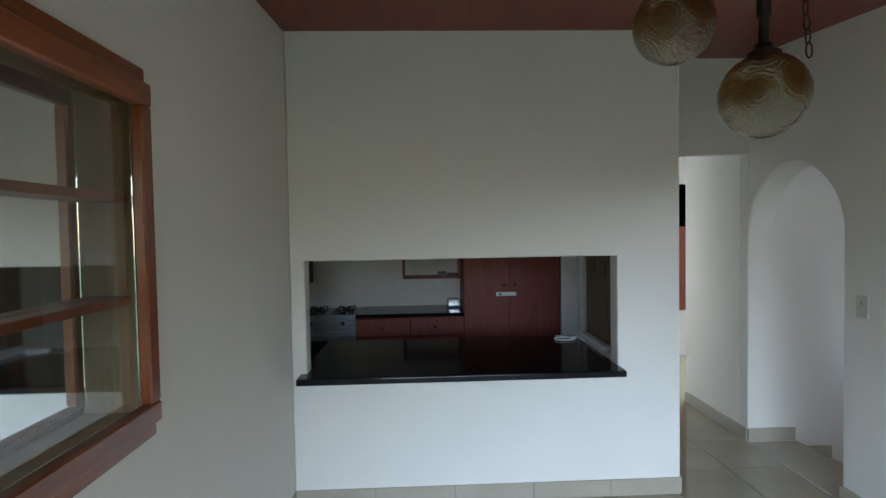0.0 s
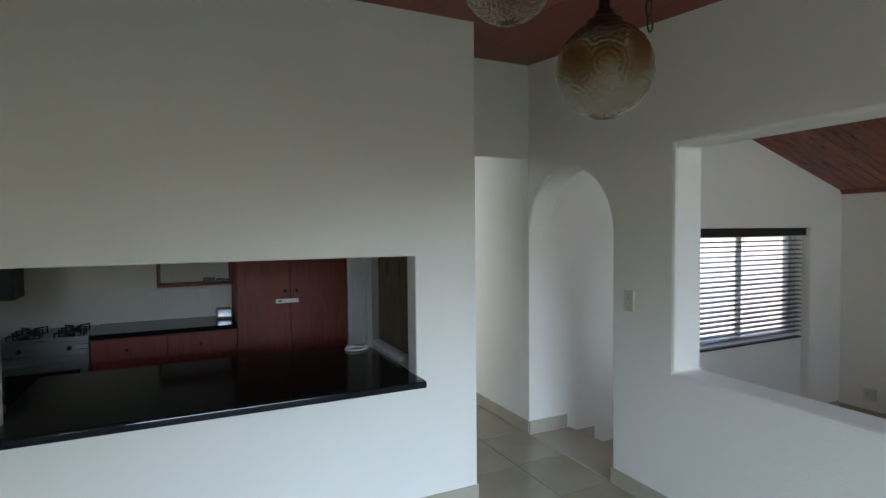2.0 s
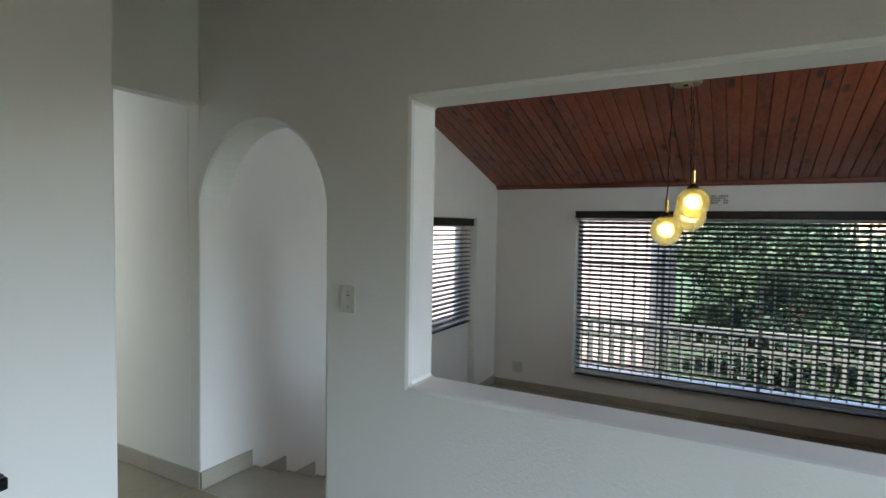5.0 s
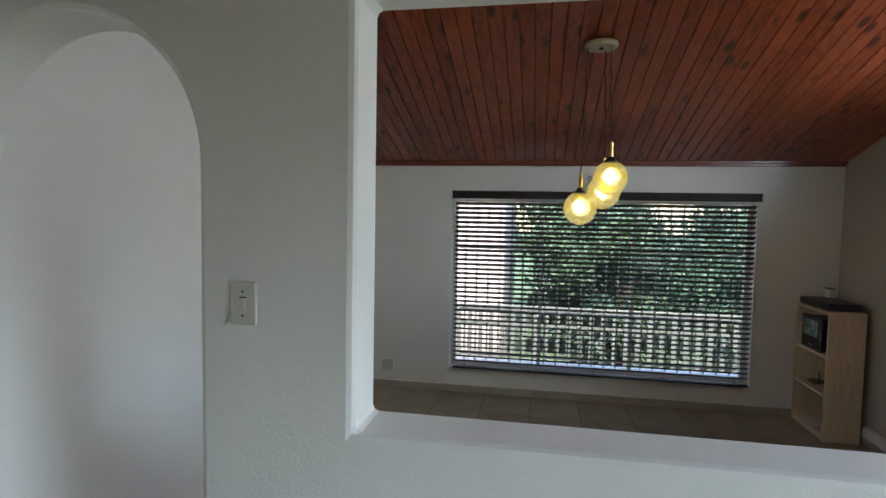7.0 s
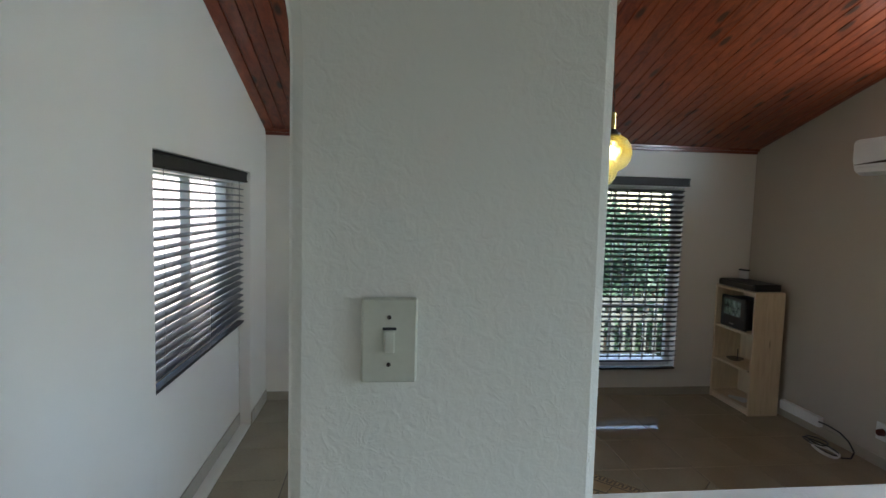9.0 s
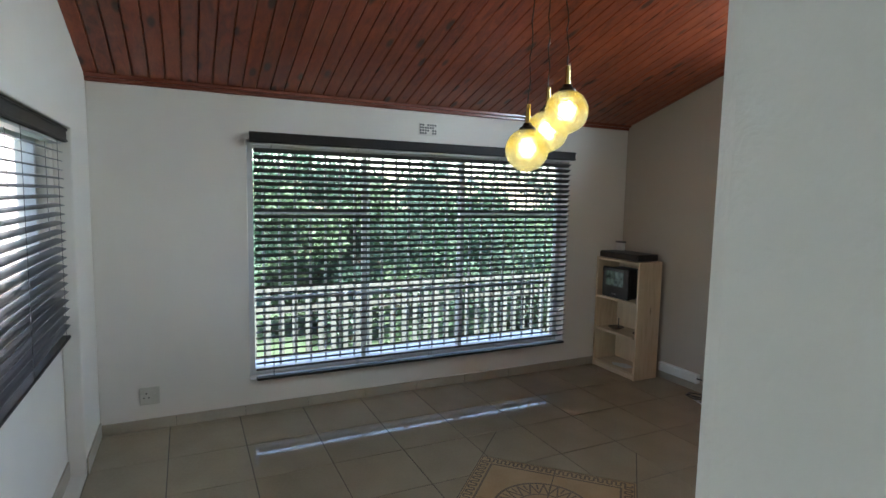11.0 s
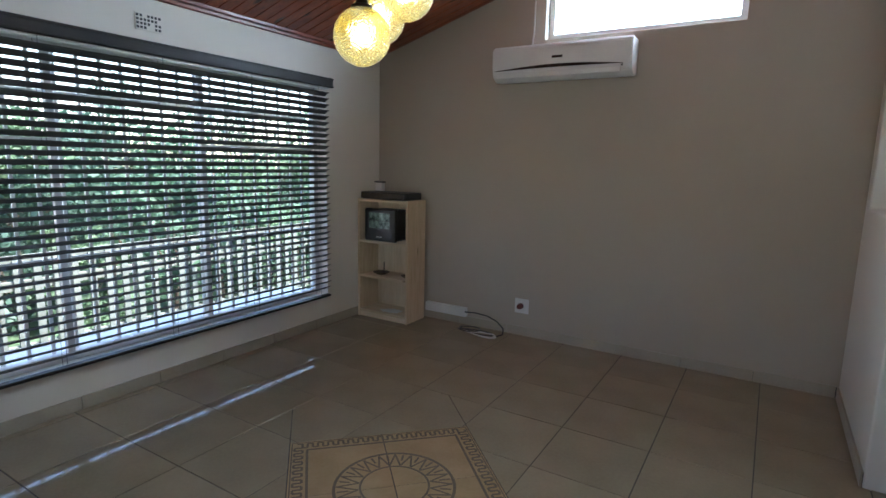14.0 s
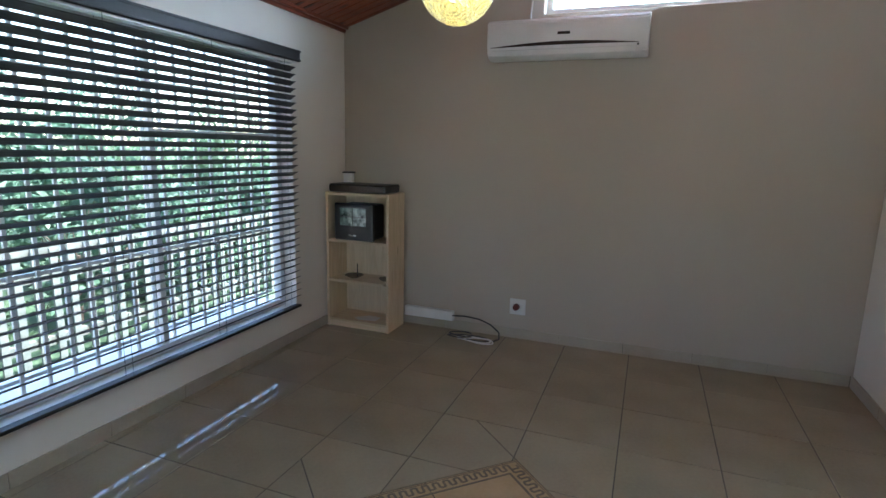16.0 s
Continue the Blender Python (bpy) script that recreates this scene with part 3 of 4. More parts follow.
def lit_glass(name, pale, amber, strength, top):
    """Embossed globe glass: concentric relief, amber medallions in the upper half, paler below."""
    m, n, l, b = nodes_of(name)
    co, v, sc, sn, bp = (n.new(k) for k in ("ShaderNodeTexCoord", "ShaderNodeTexVoronoi", "ShaderNodeMath", "ShaderNodeMath", "ShaderNodeBump"))
    v.inputs["Scale"].default_value, v.inputs["Randomness"].default_value = 2.4, 0.6
    l.new(co.outputs["Generated"], v.inputs["Vector"])
    sc.operation, sn.operation = "MULTIPLY", "SINE"
    sc.inputs[1].default_value = 48.0
    l.new(v.outputs["Distance"], sc.inputs[0])
    l.new(sc.outputs[0], sn.inputs[0])
    fine = n.new("ShaderNodeTexVoronoi")
    fine.inputs["Scale"].default_value = 26
    l.new(co.outputs["Generated"], fine.inputs["Vector"])
    mixh = n.new("ShaderNodeMath")
    mixh.operation = "MULTIPLY_ADD"
    mixh.inputs[1].default_value = 0.35
    l.new(sn.outputs[0], mixh.inputs[0])
    l.new(fine.outputs["Distance"], mixh.inputs[2])
    bp.inputs["Strength"].default_value, bp.inputs["Distance"].default_value = (0.9 if top else 0.32), 0.004
    l.new(mixh.outputs[0], bp.inputs["Height"])
    l.new(bp.outputs[0], b.inputs["Normal"])
    near = n.new("ShaderNodeValToRGB")
    near.color_ramp.elements[0].position, near.color_ramp.elements[1].position = 0.40, 0.62
    near.color_ramp.elements[0].color, near.color_ramp.elements[1].color = (1, 1, 1, 1), (0, 0, 0, 1)
    l.new(v.outputs["Distance"], near.inputs[0])
    sep, band = n.new("ShaderNodeSeparateXYZ"), n.new("ShaderNodeValToRGB")
    l.new(co.outputs["Generated"], sep.inputs[0])
    band.color_ramp.elements[0].position, band.color_ramp.elements[1].position = 0.30, 0.55
    band.color_ramp.elements[0].color, band.color_ramp.elements[1].color = (0, 0, 0, 1), (1, 1, 1, 1)
    l.new(sep.outputs["Z"], band.inputs[0])
    fac = n.new("ShaderNodeMath")
    fac.operation = "MULTIPLY"
    l.new(near.outputs[0], fac.inputs[0])
    l.new(band.outputs[0], fac.inputs[1])
    mix = n.new("ShaderNodeMixRGB")
    mix.inputs[1].default_value, mix.inputs[2].default_value = (*pale, 1), (*amber, 1)
    l.new(fac.outputs[0], mix.inputs[0])
    arcs, tint = n.new("ShaderNodeValToRGB"), n.new("ShaderNodeMixRGB")
    arcs.color_ramp.elements[0].position, arcs.color_ramp.elements[1].position = 0.0, 0.55
    arcs.color_ramp.elements[0].color, arcs.color_ramp.elements[1].color = (0.84, 0.72, 0.42, 1), (1, 1, 1, 1)
    l.new(sn.outputs[0], arcs.inputs[0])
    tint.blend_type = "MULTIPLY"
    tint.inputs[0].default_value = 0.7 if top else 0.28
    l.new(mix.outputs[0], tint.inputs[1])
    l.new(arcs.outputs[0], tint.inputs[2])
    mix = tint
    l.new(mix.outputs[0], b.inputs["Base Color"])
    if strength:
        l.new(mix.outputs[0], b.inputs["Emission Color"])
        b.inputs["Emission Strength"].default_value = strength
    b.inputs["Transmission Weight"].default_value, b.inputs["Roughness"].default_value, b.inputs["IOR"].default_value = (0.9 if top else 0.97), (0.12 if top else 0.07), 1.2
    return m


AMBER = lit_glass("embossed_amber_glass", (1.0, 0.98, 0.66), (1.0, 0.88, 0.34), 0.018, True)
SMOKY = lit_glass("embossed_smoky_amber_glass", (0.86, 0.85, 0.80), (0.52, 0.34, 0.14), 0.0, False)
BULB = glow("warm_bulb", (1.0, 0.93, 0.74), 2.6)
CAN = (4.37, 1.665)
canopy = thing("ceiling_canopy", "round cream ceiling rose carrying three pendant cords", "ceiling rose")
bm = bmesh.new()
lathe(bm, [(0.0, 0.03), (0.098, 0.03), (0.102, 0.012), (0.095, 0.0), (0.0, 0.0)], (CAN[0], CAN[1], gable(CAN[0]) - 0.035), 40)
part("rose", bm, surface("yellowed_cream_enamel", (0.36, 0.28, 0.15), (0.46, 0.37, 0.21), 0.35, 6, 80, 0.04), canopy, "", 40)
bm = bmesh.new()
cyl(bm, (CAN[0], CAN[1], gable(CAN[0]) - 0.044), (CAN[0], CAN[1], gable(CAN[0]) - 0.034), 0.014, None, 16)
part("centre_screw", bm, DARK_METAL, canopy, "dark centre screw")
for (gx, gy, gz), off in (((4.379, 1.761, 1.426), (0.0, 0.08)), ((4.418, 1.617, 1.529), (0.05, -0.03)), ((4.302, 1.592, 1.612), (-0.05, -0.05))):
    lamp = pendant((gx, gy, gz), 0.104, AMBER, True, "lit amber glass globe pendant on a dark cord", None, BRASS)
    bm = bmesh.new()
    bmesh.ops.create_uvsphere(bm, u_segments=16, v_segments=10, radius=0.032, matrix=Matrix.Translation((gx, gy, gz + 0.01)))
    part("bulb", bm, BULB, lamp, "", True)
    light = new("bulb_light", bpy.data.lights.new("bulb_light", "POINT"))
    light.data.energy, light.data.color, light.data.shadow_soft_size = 0.10, (1.0, 0.72, 0.36), 0.04
    light.location = (gx, gy, gz + 0.01)
    for ob in lamp.children:
        if ob.name.startswith(("globe", "boss", "bulb")):
            ob.visible_shadow = False
    top = (CAN[0] + off[0], CAN[1] + off[1], gable(CAN[0]) - 0.03)
    bm = bmesh.new()
    start = Vector((gx, gy, gz + 0.215))
    tube(bm, [start.lerp(Vector(top), k / 14) + Vector((0.004 * math.sin(k * 2.1), 0.004 * math.cos(k * 1.7), 0)) for k in range(15)], 0.0035, 6)
    part("cord", bm, DARK_METAL, lamp)
for gx, gy, gz in ((0.80, 1.455, 1.878), (0.62, 1.57, 2.10)):
    lamp = pendant((gx, gy, gz), 0.107, SMOKY, False, "unlit smoky amber embossed glass globe pendant", None, DARK_METAL)
    bm = bmesh.new()
    cyl(bm, (gx, gy, gz + 0.20), (gx, gy, high(gy)), 0.017)
    part("rod", bm, DARK_METAL, lamp)
    for k in range(15):
        t = k / 14
        p = Vector((gx + 0.075 - 0.03 * t, gy - 0.06 + 0.02 * t, gz + 0.085 + t * (high(gy) - gz - 0.12) + 0.04 * (t - 0.5) ** 2))
        ring = bmesh.new()
        turn = Matrix.Rotation(math.pi / 2 * (k % 2), 4, "Z")
        tube(ring, [p + turn @ Vector((0.008 * math.cos(a), 0, 0.019 * math.sin(a))) for a in [2 * math.pi * q / 12 for q in range(13)]], 0.0022, 5)
        part("chain_link", ring, DARK_METAL, lamp)

# ---------------------------------------------------------------- bookcase and its things
bc = thing("bookcase", "raw pine three-tier bookcase standing in the corner", "bookcase")
bX0, bX1, bY0, bY1, bZ = 5.625, 6.168, -0.585, -0.31, 0.648
for x in (bX0, bX1 - 0.02):
    part("side_panel", box(x, x + 0.02, bY0, bY1, LOW, bZ, bevel=0.002), PINE, bc)
PINE_X = wood("raw_pine_shelf", (0.54, 0.40, 0.25), (0.70, 0.56, 0.38), "X", 1.2, 0.55, 0.11)
for z in (LOW + 0.065, LOW + 0.385, LOW + 0.70, bZ - 0.02):
    part("shelf", box(bX0 + 0.02, bX1 - 0.02, bY0 + 0.006, bY1 - 0.002, z - 0.02, z, bevel=0.002) if z < 0.6 else box(bX0 + 0.02, bX1 - 0.02, bY0 + 0.006, bY1 - 0.002, z - 0.004, z + 0.016, bevel=0.002), PINE_X, bc)
part("plinth", box(bX0 + 0.02, bX1 - 0.02, bY1 - 0.03, bY1 - 0.012, LOW, LOW + 0.045), PINE_X, bc)
part("back_panel", box(bX0 + 0.02, bX1 - 0.02, bY0, bY0 + 0.006, LOW, bZ), PINE, bc)

# air conditioner
ac = thing("air_conditioner", "white wall-mounted split air conditioner", "air conditioner")
bm = bmesh.new()
prof = [(YS, 1.60), (YS + 0.10, 1.592), (YS + 0.155, 1.625), (YS + 0.175, 1.70), (YS + 0.175, 1.82), (YS + 0.15, 1.846), (YS, 1.846)]
rings = [[bm.verts.new((x, y, z)) for y, z in prof] for x in (3.93, 4.965)]
for k in range(len(prof)):
    j = (k + 1) % len(prof)
    bm.faces.new((rings[0][k], rings[0][j], rings[1][j], rings[1][k]))
bm.faces.new(rings[0])
bm.faces.new(rings[1])
bmesh.ops.bevel(bm, geom=bm.edges[:], offset=0.008, segments=2, affect="EDGES")
part("case", bm, WHITE_PLASTIC, ac, "", 40)

# ---------------------------------------------------------------- floors
GAP = 0.0024


def clip(poly, nx, ny, c, keep):
    """The part of a convex polygon where nx*x + ny*y - c is of the wanted sign."""
    out = []
    for i, p in enumerate(poly):
        r = poly[(i + 1) % len(poly)]
        a, b = (nx * p[0] + ny * p[1] - c) * keep, (nx * r[0] + ny * r[1] - c) * keep
        if a >= 0:
            out.append(p)
        if a * b < 0:
            t = a / (a - b)
            out.append((p[0] + t * (r[0] - p[0]), p[1] + t * (r[1] - p[1])))
    return out


def size_of(poly):
    return abs(sum(p[0] * q[1] - q[0] * p[1] for p, q in zip(poly, poly[1:] + poly[:1]))) / 2


def slab(bm, poly, top, thick=0.008, edge=0.0012):
    """A flat piece with a slight chamfer, shrunk by the joint."""
    n = len(poly)
    cx, cy = sum(p[0] for p in poly) / n, sum(p[1] for p in poly) / n
    if sum(p[0] * q[1] - q[0] * p[1] for p, q in zip(poly, poly[1:] + poly[:1])) < 0:
        poly = poly[::-1]

    def inset(d):
        out = []
        for i in range(n):
            p0, p1, p2 = Vector(poly[i - 1]), Vector(poly[i]), Vector(poly[(i + 1) % n])
            d1, d2 = (p1 - p0).normalized(), (p2 - p1).normalized()
            n1, n2 = Vector((-d1.y, d1.x)), Vector((-d2.y, d2.x))
            k = 1 + n1.dot(n2)
            out.append(p1 + (n1 + n2) * (d / max(k, 0.3)))
        return out
    a, b = inset(GAP), inset(GAP + edge)
    lo = [bm.verts.new((p.x, p.y, top - thick)) for p in a]
    mid = [bm.verts.new((p.x, p.y, top - edge)) for p in a]
    up = [bm.verts.new((p.x, p.y, top)) for p in b]
    for i in range(n):
        j = (i + 1) % n
        bm.faces.new((lo[i], lo[j], mid[j], mid[i]))
        bm.faces.new((mid[i], mid[j], up[j], up[i]))
    bm.faces.new(up)


def tile_floor(name, x0, x1, y0, y1, ox, oy, pitch, top, label, hole=None):
    base = setting(name, box(x0, x1, y0, y1, top - 0.12, top - 0.003), GROUT, label, "floor")
    shared = {}
    for i in range(math.floor((x0 - ox) / pitch), math.ceil((x1 - ox) / pitch)):
        for j in range(math.floor((y0 - oy) / pitch), math.ceil((y1 - oy) / pitch)):
            a, b = max(x0, ox + i * pitch), min(x1, ox + (i + 1) * pitch)
            c, d = max(y0, oy + j * pitch), min(y1, oy + (j + 1) * pitch)
            if b - a < 0.02 or d - c < 0.02:
                continue
            whole = [(a, c), (b, c), (b, d), (a, d)]
            pieces, cut = [whole], False
            if hole:
                hx, hy, hr = hole
                pieces, rest = [], whole
                for nx, ny in ((1, 1), (-1, 1), (-1, -1), (1, -1)):
                    lim = hr + nx * hx + ny * hy
                    out = clip(rest, nx, ny, lim, 1)
                    rest = clip(rest, nx, ny, lim, -1)
                    if len(out) > 2 and size_of(out) > 1e-4:
                        pieces.append(out)
                    if len(rest) < 3:
                        break
                if len(rest) > 2 and size_of(rest) > 1e-4:
                    cut = True
                else:
                    pieces = [whole]
            if not pieces:
                continue
            cx, cy = (a + b) / 2, (c + d) / 2
            key = (round(b - a, 3), round(d - c, 3))
            if not cut and key in shared:
                ob = new("tile", shared[key])
            else:
                bm = bmesh.new()
                for p in pieces:
                    slab(bm, [(u - cx, v - cy) for u, v in p], 0)
                ob = link("tile", bm, TILE)
                if not cut:
                    shared[key] = ob.data
            ob.parent = base
            ob.location = (cx, cy, top + random.uniform(-0.0004, 0.0004))
    return base


MED = (4.316, 1.622, 0.648)
sunken = tile_floor("floor_sunken_room", XB, XE, YS, YN, 4.332, 2.045, 0.45, LOW, "polished beige square floor tiles with dark joints", MED)
tile_floor("floor_dining", XL, XA, -2.35, 3.97, 1.84, 3.40, 0.45, 0.0, "polished beige square floor tiles")


def skirting(name, runs, top, label):
    """Tile skirting: pieces along straight runs (x0, y0, x1, y1, out_x, out_y)."""
    base = None
    bmg = bmesh.new()
    for x0, y0, x1, y1, ox, oy, z in runs:
        bx(bmg, min(x0, x1) - (0 if ox == 0 else -0.0), max(x0, x1) + (0.004 * ox if ox else 0), min(y0, y1), max(y0, y1) + (0.004 * oy if oy else 0), z, z + top - 0.005)
    base = setting(name, bmg, GROUT, label, "skirting")
    for x0, y0, x1, y1, ox, oy, z in runs:
        length = math.hypot(x1 - x0, y1 - y0)
        n = max(1, math.ceil(length / 0.45 - 0.05))
        for k in range(n):
            t0, t1 = k * 0.45 + 0.001, min((k + 1) * 0.45 - 0.001, length)
            ax, ay = x0 + (x1 - x0) * t0 / length, y0 + (y1 - y0) * t0 / length
            cx, cy = x0 + (x1 - x0) * t1 / length, y0 + (y1 - y0) * t1 / length
            if ox:
                bm = box(min(ax, ax + ox * 0.011), max(ax, ax + ox * 0.011), min(ay, cy), max(ay, cy), z, z + top, bevel=0.0015)
            else:
                bm = box(min(ax, cx), max(ax, cx), min(ay, ay + oy * 0.011), max(ay, ay + oy * 0.011), z, z + top, bevel=0.0015)
            part("skirting_tile", bm, SKIRT, base)


skirting("baseboard_sunken_room", [
    (XE, 3.805, XE, YS, -1, 0, LOW), (XE - 0.012, YS, XB + 0.15, YS, 0, 1, LOW), (XB + 0.14, YS + 0.012, XB + 0.14, 0.48, 1, 0, LOW)], 0.075, "beige tile skirting")
skirting("baseboard_stairs", [
    (XE - 0.012, YN, 5.66, YN, 0, -1, LOW), (5.66, YN + 0.09, 3.94, YN + 0.09, 0, -1, LOW), (3.94, YN, 3.11, YN, 0, -1, LOW),
    (3.11, YN, 2.84, YN, 0, -1, LOW + 0.14), (2.84, YN, 2.57, YN, 0, -1, LOW + 0.28), (2.57, YN, XA, YN, 0, -1, 0.0)], 0.095, "beige tile skirting stepping down with the stairs")
skirting("baseboard_dining", [
    (XL, YP, 1.392, YP, 0, -1, 0.0), (XL, -2.3, XL, YP - 0.012, 1, 0, 0.0), (XA, 2.948, XA, -2.3, -1, 0, 0.0),
    (XA, 4.70, XA, YN, -1, 0, 0.0), (1.392, YP, 1.392, 4.15, 1, 0, 0.0)], 0.095, "beige tile skirting")

# ---------------------------------------------------------------- outside
setting("ground", box(-60, 90, -70, 80, -1.3, -1.2), surface("lawn_green", (0.035, 0.07, 0.035), (0.07, 0.115, 0.06), 0.9, 3, 40, 0.4), "grass ground outside", "ground")

# ---------------------------------------------------------------- patterned floor medallion
def turned(u, v):
    """Medallion coordinates, 45 degrees to the room, about its middle."""
    c = math.sqrt(0.5)
    return MED[0] + (u - v) * c, MED[1] + (u + v) * c


half = MED[2] * math.sqrt(0.5)
for u0, v0 in ((-half, -half), (0, -half), (-half, 0), (0, 0)):
    bm = bmesh.new()
    cx, cy = turned(u0 + half / 2, v0 + half / 2)
    slab(bm, [(turned(u, v)[0] - cx, turned(u, v)[1] - cy) for u, v in rect(u0, u0 + half, v0, v0 + half)], 0)
    ob = part("medallion_tile", bm, MED_TILE, sunken, "amber printed medallion tile")
    ob.location = (cx, cy, LOW)


def stroke(bm, pts, w, z=LOW + 0.0007):
    """A flat printed line of width w along medallion coordinates."""
    for (a, b), (c, d) in zip(pts, pts[1:]):
        n = Vector((-(d - b), c - a))
        n = n.normalized() * w / 2
        quad = [(a + n.x, b + n.y), (c + n.x, d + n.y), (c - n.x, d - n.y), (a - n.x, b - n.y)]
        bm.faces.new([bm.verts.new((*turned(u, v), z)) for u, v in quad])


bm = bmesh.new()
for r, w in ((0.262, 0.014), (0.150, 0.010)):
    stroke(bm, [(r * math.cos(2 * math.pi * k / 64), r * math.sin(2 * math.pi * k / 64)) for k in range(65)], w)
for k in range(20):
    a0, a1, am = (2 * math.pi * (k + f) / 20 for f in (0, 1, 0.5))
    stroke(bm, [(0.158 * math.cos(a0), 0.158 * math.sin(a0)), (0.252 * math.cos(am), 0.252 * math.sin(am)), (0.158 * math.cos(a1), 0.158 * math.sin(a1))], 0.009)
    stroke(bm, [(0.20 * math.cos(a0), 0.20 * math.sin(a0)), (0.248 * math.cos(a0), 0.248 * math.sin(a0))], 0.010)
for side in range(4):
    def turn4(u, v):
        for _ in range(side):
            u, v = -v, u
        return u, v
    e = half - 0.012
    stroke(bm, [turn4(-e + 0.07, e - 0.072), turn4(e - 0.07, e - 0.072)], 0.012)
    n, run = 17, 2 * e - 0.05
    step = run / n
    pts = []
    for k in range(n):
        u = -e + 0.025 + k * step
        pts += [(u, e - 0.012), (u + step * 0.5, e - 0.012), (u + step * 0.5, e - 0.05), (u + step, e - 0.05)]
    stroke(bm, [turn4(*p) for p in pts], 0.011)
    stroke(bm, [turn4(-e, e), turn4(e, e)], 0.006)
part("medallion_print", bm, MED_PRINT, sunken, "brown printed ring and key border")

# ---------------------------------------------------------------- glazed wall cabinet
cab = thing("wall_cabinet", "varnished reddish wood display cabinet with mirror back and sliding glass doors", "cabinet")
fx = XL + 0.03
for z0, z1 in ((1.885, 1.945), (1.05, 1.105)):
    part("frame_rail", box(XL - 0.005, fx, 0.22, 1.564, z0, z1, bevel=0.005), CAB_WOOD, cab)
CAB_V = wood("varnished_meranti_upright", (0.14, 0.03, 0.009), (0.31, 0.08, 0.022), "Z", 1.5, 0.35, False, False, 0.3)
for y in (0.22, 1.514):
    part("frame_stile", box(XL - 0.004, fx - 0.002, y, y + 0.05, 1.105, 1.885, bevel=0.005), CAB_V, cab)
for z0, z1 in ((1.945, 1.985), (1.012, 1.05)):
    part("moulding", box(XL + 0.001, XL + 0.016, 0.19, 1.558, z0, z1, bevel=0.004), CAB_WOOD, cab)
part("back_panel", box(XL - 0.095, XL - 0.085, 0.30, 1.552, 1.06, 1.94), MIRROR, cab, "mirror glass back panel")
for y in (0.302, 1.538):
    part("side_panel", box(XL - 0.085, XL - 0.006, y, y + 0.012, 1.062, 1.938), CAB_IN, cab)
part("top_panel", box(XL - 0.085, XL - 0.006, 0.314, 1.538, 1.922, 1.938), CAB_IN, cab)
part("bottom_panel", box(XL - 0.085, XL - 0.006, 0.314, 1.538, 1.062, 1.080), CAB_IN, cab)
for z in (1.38, 1.645):
    part("shelf", box(XL - 0.084, XL - 0.030, 0.316, 1.536, z - 0.011, z + 0.011, bevel=0.002), CAB_WOOD, cab)
for d, y0, y1 in ((0.012, 0.93, 1.531), (0.022, 0.28, 1.05)):
    part("glass_door", box(XL - d - 0.004, XL - d, y0, y1, 1.10, 1.89), CAB_GLASS, cab).visible_shadow = False

# ---------------------------------------------------------------- kitchen seen through the hatch
KF, KY = -0.20, 5.70
KBLACK = surface("black_oven_glass", (0.006, 0.006, 0.008), (0.02, 0.02, 0.024), 0.08, 5, 60, 0.0)
for x0, x1, rows in ((-0.783, -0.22, 4), (-0.216, 0.346, 1)):
    unit = thing("kitchen_cabinet", "mahogany-red base cabinet with drawers" if rows > 1 else "mahogany-red base cabinet with one drawer and a door", "cabinet", "kitchen base units")
    part("body", box(x0, x1, KY + 0.02, 6.295, KF, 0.645), KWOOD, unit)
    z = 0.635
    for k in range(rows):
        h = 0.19 if rows > 1 or k == 0 else 0.6
        d = part("drawer_front", box(x0 + 0.004, x1 - 0.004, KY, KY + 0.02, z - h + 0.006, z, bevel=0.003), KWOOD, unit)
        bm = bmesh.new()
        bmesh.ops.create_uvsphere(bm, u_segments=10, v_segments=8, radius=0.014, matrix=Matrix.Translation(((x0 + x1) / 2 - 0.02, KY - 0.014, z - h / 2)))
        part("knob", bm, DARK_METAL, d, "", True)
        z -= h
    if rows == 1:
        part("door", box(x0 + 0.004, x1 - 0.004, KY, KY + 0.02, KF + 0.08, z, bevel=0.003), KWOOD, unit)
top = thing("kitchen_worktop", "black granite kitchen worktop along the back wall", "worktop")
part("slab", box(-0.785, 0.35, KY - 0.02, 6.298, 0.648, 0.688, bevel=0.003), GRANITE, top)

ov = thing("oven", "stainless steel built-under oven with a gas hob", "oven")
part("body", box(-1.40, -0.79, KY + 0.02, 6.29, KF, 0.655), STEEL, ov)
part("control_panel", box(-1.40, -0.79, KY - 0.005, KY + 0.02, 0.545, 0.655, bevel=0.003), STEEL, ov)
for k in range(2):
    bm = bmesh.new()
    cyl(bm, (-1.25 + k * 0.33, KY - 0.03, 0.60), (-1.25 + k * 0.33, KY - 0.005, 0.60), 0.018, 0.02)
    part("knob", bm, DARK_METAL, ov)
dr = part("oven_door", box(-1.395, -0.795, KY - 0.01, KY + 0.02, 0.05, 0.535, bevel=0.003), STEEL, ov)
part("oven_window", box(-1.34, -0.85, KY - 0.014, KY - 0.009, 0.12, 0.42), KBLACK, dr)
bm = bmesh.new()
cyl(bm, (-1.36, KY - 0.05, 0.49), (-0.83, KY - 0.05, 0.49), 0.011)
part("handle", bm, STEEL, dr)
part("hob_plate", box(-1.40, -0.79, KY, 6.28, 0.657, 0.685, bevel=0.004), KBLACK, ov)
part("hob_trim", box(-1.402, -0.788, KY - 0.008, KY, 0.655, 0.688, bevel=0.002), STEEL, ov)
